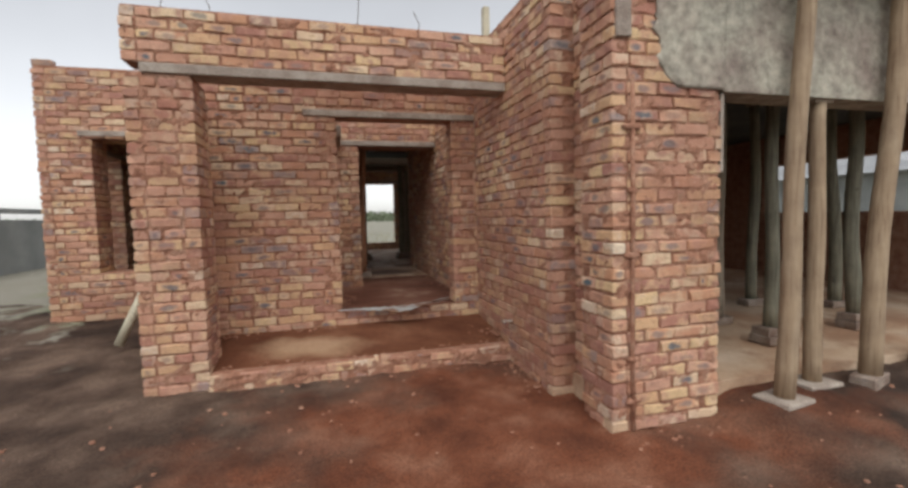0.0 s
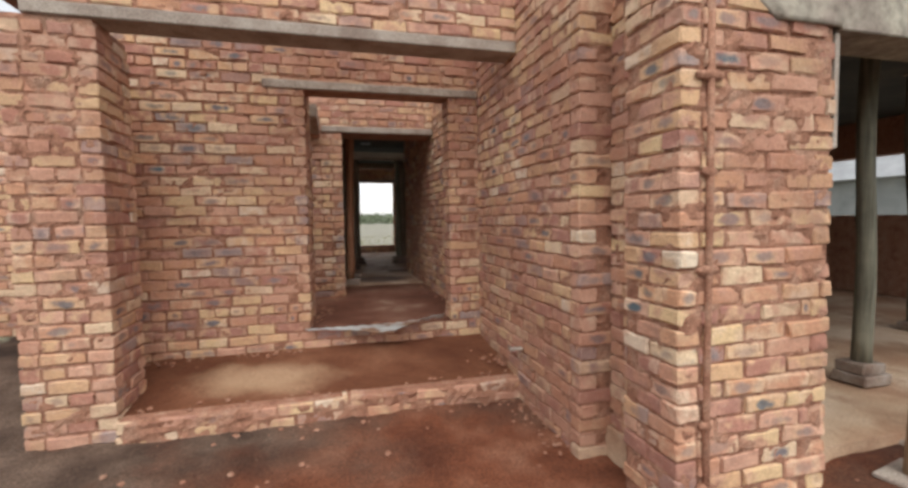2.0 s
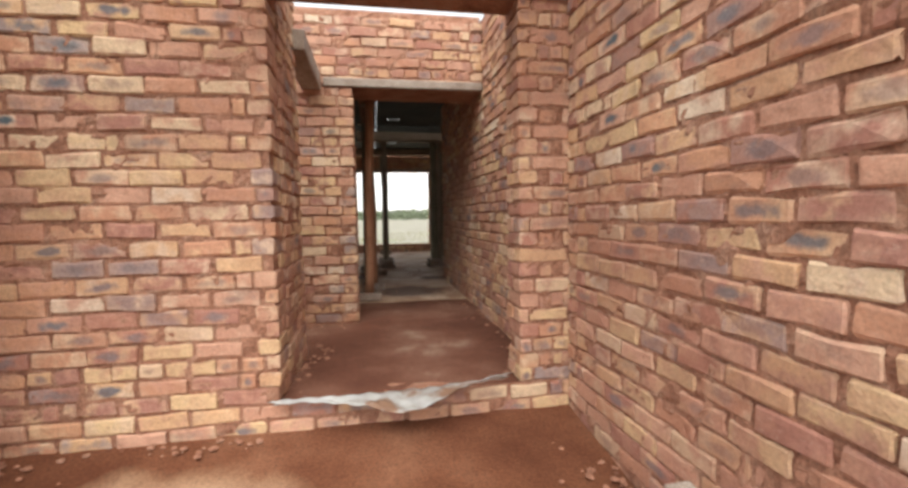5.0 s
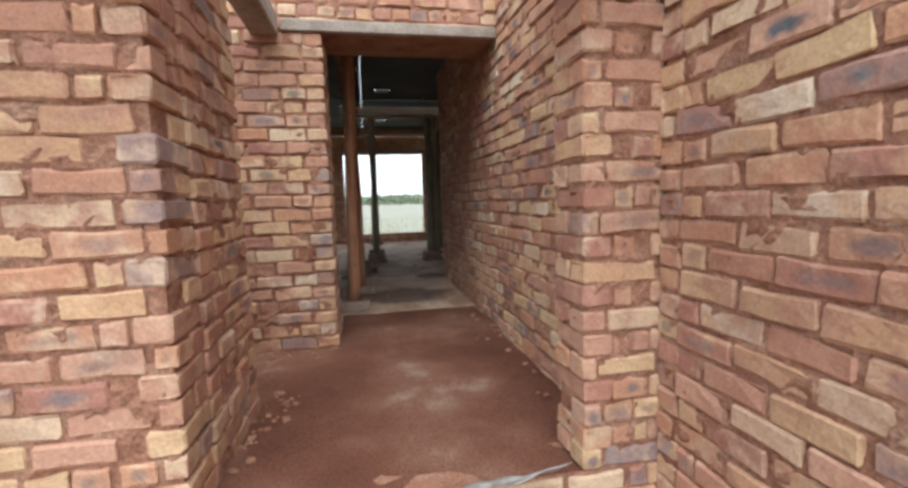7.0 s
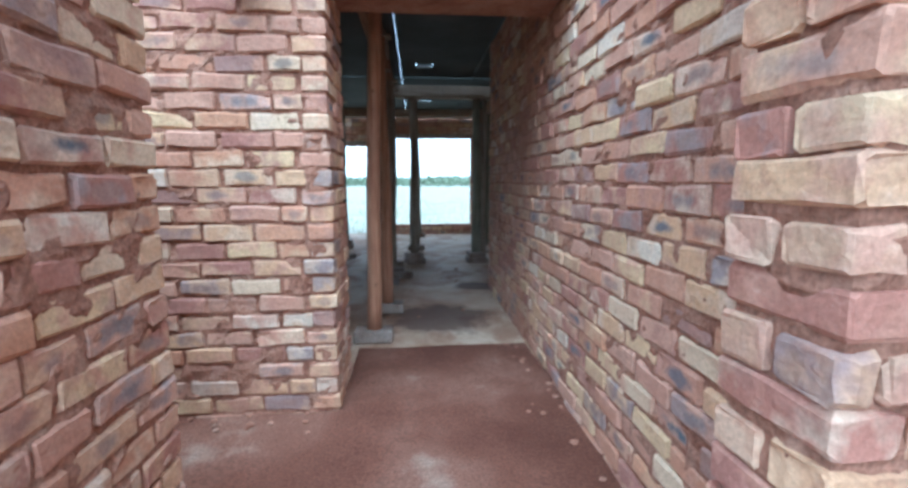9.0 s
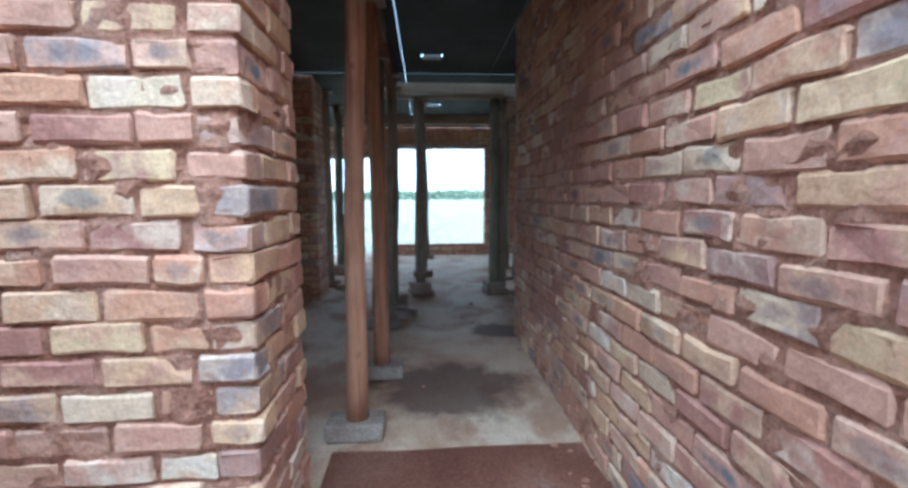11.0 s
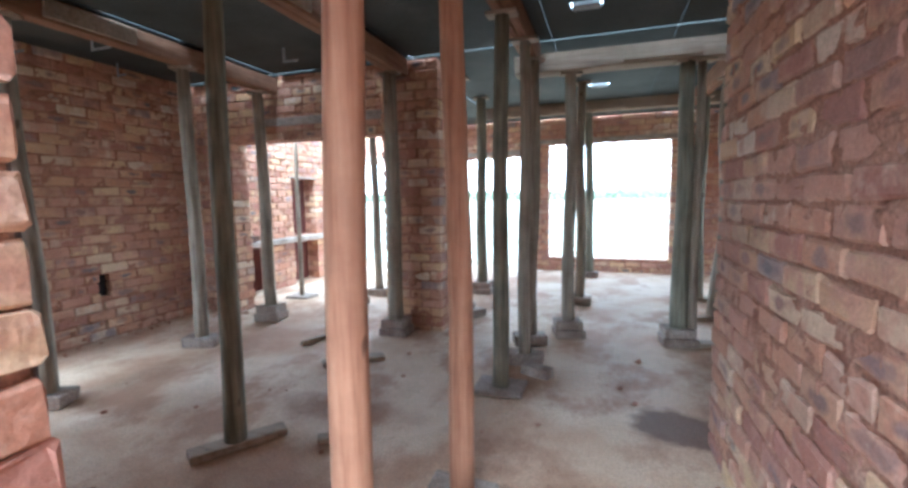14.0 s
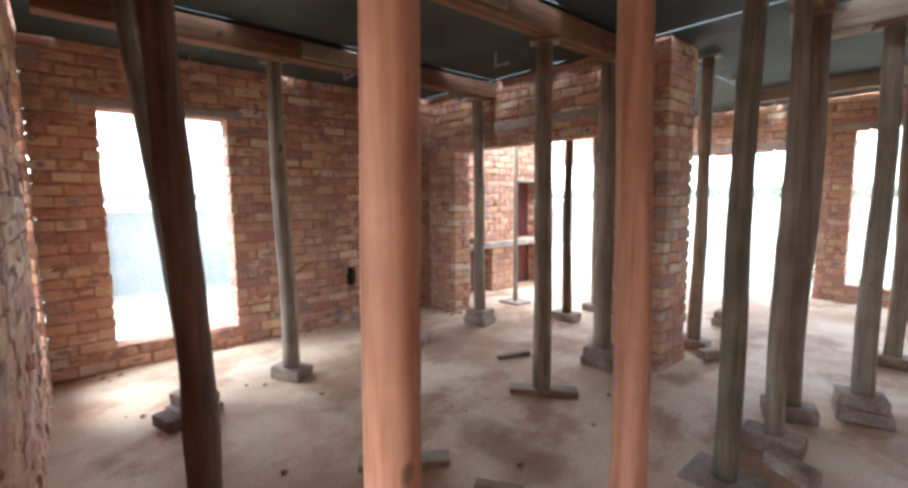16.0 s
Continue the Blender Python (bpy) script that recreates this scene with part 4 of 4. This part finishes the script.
# timber stub and wires on the parapets
ob = finish("timber_stub", box(1.69, 1.76, 4.86, 4.94, 3.3, 3.78, 0.004, 0.004), M_WHITE)
tagged(ob, "cut timber stub standing on the porch wall", "timber stub")
for x, y, h in ((-1.3, 4.2, 0.28), (-0.95, 4.2, 0.2), (0.25, 4.15, 0.5), (0.8, 4.2, 0.24)):
    ob = finish("tie_wire", tube([(x, y, 3.12), (x + 0.02, y, 3.12 + h * 0.5), (x - 0.03, y + 0.02, 3.12 + h)], [0.004] * 3, 5), M_WIRE)
    tagged(ob, "thin rusty wire sticking up from the parapet", "wire", "parapet wires")
ob = finish("loose_brick", box(-3.43, -3.22, 6.68, 6.79, 3.402, 3.475, 0.008, 0.003), M_BRICK)
tagged(ob, "single loose stock brick on the wall top", "brick")


def wheelbarrow():
    """A barrow stood on end against the wall: wheel, tyre, tray and handles."""
    ob = root("wheelbarrow", -0.75, 6.43, 0.47, 10)
    bm = bmesh.new()
    n, k = 24, 8
    rings = []
    for i in range(n):
        t = 2 * math.pi * i / n
        ring = []
        for j in range(k):
            s = 2 * math.pi * j / k
            r = 0.18 + 0.042 * math.cos(s)
            ring.append(bm.verts.new((r * math.cos(t), 0.045 * math.sin(s), 0.225 + r * math.sin(t))))
        rings.append(ring)
    for i in range(n):
        for j in range(k):
            bm.faces.new((rings[i][j], rings[i][(j + 1) % k], rings[(i + 1) % n][(j + 1) % k], rings[(i + 1) % n][j]))
    tyre = part("tyre", bm, M_RUBBER, ob, "worn grey rubber tyre", True)
    bm = bmesh.new()
    for i in range(5):
        a = 2 * math.pi * i / 5
        add_box(bm, -0.012, 0.012, -0.012, 0.012, 0, 0.145)
        for v in bm.verts[-8:]:
            x, z = v.co.x, v.co.z
            v.co.x, v.co.z = x * math.cos(a) + z * math.sin(a), 0.225 - x * math.sin(a) + z * math.cos(a)
    part("rim", bm, M_RIM, tyre, "grey steel wheel spokes")
    bm = bmesh.new()
    rows = []
    for z, w, d in ((0.43, 0.2, 0.05), (0.6, 0.25, 0.12), (0.86, 0.27, 0.14)):
        rows.append([bm.verts.new(p) for p in ((-w, 0.14, z), (-w, 0.14 - d, z), (w, 0.14 - d, z), (w, 0.14, z))])
    for r0, r1 in zip(rows, rows[1:]):
        for i in range(4):
            bm.faces.new((r0[i], r0[(i + 1) % 4], r1[(i + 1) % 4], r1[i]))
    bm.faces.new(rows[0])
    bm.faces.new(list(reversed(rows[-1])))
    part("tray", bm, M_RUBBER, ob, "black steel tray")
    for s in (-1, 1):
        part("handle", tube([(s * 0.06, 0, 0.225), (s * 0.16, 0.1, 0.5), (s * 0.26, 0.17, 1.0)], [0.015] * 3, 8), M_RIM, ob)
    tagged(ob, "old wheelbarrow stood on end against the brick wall", "wheelbarrow")


wheelbarrow()


# ---- outside: boundary wall, neighbour's roof, veld and far trees ----
def boundary():
    ob = root("boundary_wall", -7.4, 0, 0)
    part("footing", box(-0.12, 0.12, 0, 20, -0.2, 0.34, 0.01), M_PRECAST, ob)
    for i in range(8):
        y = i * 2.5
        part("post", box(-0.09, 0.13, y, y + 0.22, 0.3, 1.78, 0.01), M_PRECAST, ob)
        part("panel", box(-0.05, 0.05, y + 0.22, y + 2.5, 0.3, 1.62, 0.008), M_PRECAST, ob)
    part("coping", box(-0.13, 0.15, 0, 20, 1.782, 1.9, 0.012), M_PRECAST, ob)
    tagged(ob, "long pale grey precast boundary wall with recessed panels", "boundary wall", kind="structure")


boundary()


def neighbour():
    ob = root("neighbour_house", 26, 15, 0.2)
    part("wall", box(-6, 6, -4, 4, 0, 2.6, 0.02), M_PRECAST, ob)
    bm = bmesh.new()
    a = [bm.verts.new(p) for p in ((-6.6, -4.6, 2.5), (6.6, -4.6, 2.5), (6.6, 4.6, 2.5), (-6.6, 4.6, 2.5), (-4.5, 0, 4.4), (4.5, 0, 4.4))]
    for f in ((0, 1, 5, 4), (1, 2, 5), (2, 3, 4, 5), (3, 0, 4), (3, 2, 1, 0)):
        bm.faces.new([a[i] for i in f])
    part("roof", bm, M_ROOF, ob, "pale grey pitched roof")
    tagged(ob, "single-storey neighbouring house with a pale grey roof", "house")


neighbour()


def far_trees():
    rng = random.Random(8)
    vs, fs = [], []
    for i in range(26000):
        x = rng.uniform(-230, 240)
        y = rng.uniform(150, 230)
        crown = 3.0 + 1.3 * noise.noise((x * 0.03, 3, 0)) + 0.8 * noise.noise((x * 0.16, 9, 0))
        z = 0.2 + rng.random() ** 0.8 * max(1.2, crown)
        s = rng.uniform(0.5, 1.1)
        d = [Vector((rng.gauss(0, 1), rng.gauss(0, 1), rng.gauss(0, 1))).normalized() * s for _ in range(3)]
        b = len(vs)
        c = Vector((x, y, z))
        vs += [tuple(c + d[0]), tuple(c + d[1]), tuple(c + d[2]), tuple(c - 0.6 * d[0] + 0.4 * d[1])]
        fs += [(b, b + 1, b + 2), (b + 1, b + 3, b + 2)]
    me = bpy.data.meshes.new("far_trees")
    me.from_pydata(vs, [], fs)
    me.materials.append(M_LEAF_HAZED)
    tagged(new("far_trees", me), "distant line of green bush along the horizon, paled for haze", "trees", kind="stuff")
    vs, fs = [], []
    for i in range(7000):
        x, y = rng.uniform(-14, 12), 15.2 + 22 * rng.random() ** 1.5
        h = rng.uniform(0.05, 0.18)
        a = rng.uniform(0, 6.28)
        dx, dy = 0.012 * math.cos(a), 0.012 * math.sin(a)
        b = len(vs)
        z = ground_height(x, y)
        vs += [(x - dx, y - dy, z - 0.01), (x + dx, y + dy, z - 0.01), (x + rng.uniform(-.05, .05), y + rng.uniform(-.05, .05), z + h)]
        fs.append((b, b + 1, b + 2))
    me = bpy.data.meshes.new("grass")
    me.from_pydata(vs, [], fs)
    me.materials.append(M_GRASS)
    tagged(new("grass", me), "sparse dry grass tufts on pale ground", "grass", kind="stuff")


far_trees()

# recesses in the side wall, their dark depth painted as a black back plate
for y0, y1, z0, z1 in ((9.485, 9.575, 0.865, 1.055), (8.785, 8.835, 0.685, 0.795)):
    tagged(finish("socket_box", box(-3.41, -3.28, y0 - 0.02, y1 + 0.02, z0 - 0.02, z1 + 0.02, 0.003), M_RUBBER), "black plate added as the dark back of a wall slot", "socket box", "socket boxes")


def strap(x, y, drop, side):
    bm = bmesh.new()
    add_box(bm, x - 0.012, x + 0.012, y - 0.002, y + 0.002, 2.92 - drop, 2.93, 0.001)
    add_box(bm, x - 0.012, x + side, y - 0.004, y - 0.0021, 2.92 - drop, 2.92 - drop + 0.02, 0.001)
    tagged(finish("hoop_iron", bm, M_RIM), "thin pale hoop-iron strap hanging from the deck", "strap", "hanging straps")


for x, y, d, sd in ((-3.05, 8.1, 0.2, -0.08), (-3.08, 8.95, 0.14, 0.16), (-3.05, 9.7, 0.12, 0.1), (-1.45, 9.9, 0.12, 0.14), (-2.6, 9.2, 0.1, 0.2)):
    strap(x, y, d, sd)

# offcuts and crumbs on the hall floor
for x0, y0, ln, w, a, mt, lb in ((-0.22, 8.62, 0.22, 0.05, 35, M_BEAM_X, "pale timber offcut lying on the floor"), (-1.9, 7.62, 0.2, 0.1, 15, M_POLE_DARK, "dark half brick lying by a prop"),
                                 (0.62, 9.72, 0.21, 0.1, -25, M_BLOCK, "loose brick lying by the props"), (-0.2, 11.1, 0.21, 0.1, 60, M_BLOCK, "loose brick lying by the brick column"),
                                 (-1.3, 9.95, 0.3, 0.04, 70, M_BEAM_X, "thin timber offcut lying on the floor"), (2.2, 11.3, 0.3, 0.1, 20, M_BEAM_X, "short plank lying on the floor")):
    ob = finish("offcut", box(-ln / 2, ln / 2, -w / 2, w / 2, 0, 0.035 if "timber" in lb or "plank" in lb else 0.07, 0.006, 0.003), mt)
    ob.matrix_basis = pose(x0, y0, FL + 0.001, 0, 0, a)
    tagged(ob, lb, "offcut")


def crumbs():
    """Mortar droppings along the feet of the walls."""
    rng = random.Random(33)
    bm = bmesh.new()
    runs = (((-3.19, 7.2), (-3.19, 10.5), 0.482), ((1.52, 5.3), (1.52, 9.0), 0.47), ((-1.2, 4.96), (0.0, 4.96), 0.305), ((1.58, 4.2), (1.58, 4.9), 0.25), ((-1.0, 6.63), (0.3, 6.63), 0.468),
            ((0.05, 5.3), (0.05, 6.0), 0.462), ((-3.1, 10.58), (-2.6, 10.58), 0.482), ((1.6, 3.2), (1.6, 4.0), 0.045), ((1.7, 2.45), (2.5, 2.45), 0.0), ((-1.0, 4.2), (1.55, 4.2), 0.21), ((-1.0, 4.03), (1.55, 4.03), 0.05), ((-2.8, 8.0), (1.3, 9.6), 0.482))
    for n, ((x0, y0), (x1, y1), z) in enumerate(runs):
        for i in range(34):
            t = rng.random()
            spread = 0.75 if n == len(runs) - 1 else 0.09
            off = abs(rng.gauss(0, spread))
            x, y = x0 + (x1 - x0) * t, y0 + (y1 - y0) * t
            if n == len(runs) - 1:
                y += rng.gauss(0, spread)
            elif x0 == x1:
                x += off if x0 < 1 else -off
            else:
                y -= off
            s = rng.uniform(0.006, 0.02)
            r = bmesh.ops.create_icosphere(bm, subdivisions=1, radius=s)
            for v in r["verts"]:
                v.co = Vector((v.co.x * rng.uniform(.7, 1.5) + x, v.co.y * rng.uniform(.7, 1.5) + y, v.co.z * 0.6 + z + 0.3 * s))
    tagged(finish("crumbs", bm, M_MORTAR), "mortar droppings and brick crumbs by the walls", "rubble", kind="stuff")


crumbs()

# small stones and rubble on the site
def rubble():
    rng = random.Random(21)
    bm = bmesh.new()
    for i in range(230):
        x, y = rng.uniform(-4, 4.5), rng.uniform(0.3, 4.0)
        if 1.55 < x < 2.6 and y > 2.4:
            continue
        s = rng.uniform(0.006, 0.02)
        z = ground_height(x, y) + 0.05 * (noise.noise((x * 0.9, y * 0.9, 0)) * 0.6 + noise.noise((x * 3.1, y * 3.1, 3)) * 0.35)
        r = bmesh.ops.create_icosphere(bm, subdivisions=1, radius=s)
        for v in r["verts"]:
            v.co = Vector((v.co.x * rng.uniform(.7, 1.4) + x, v.co.y * rng.uniform(.7, 1.4) + y, v.co.z * 0.7 + z + 0.2 * s))
    ob = finish("rubble", bm, M_MORTAR)
    tagged(ob, "scattered small stones and brick crumbs on the soil", "rubble", kind="stuff")


rubble()
lay_bricks()
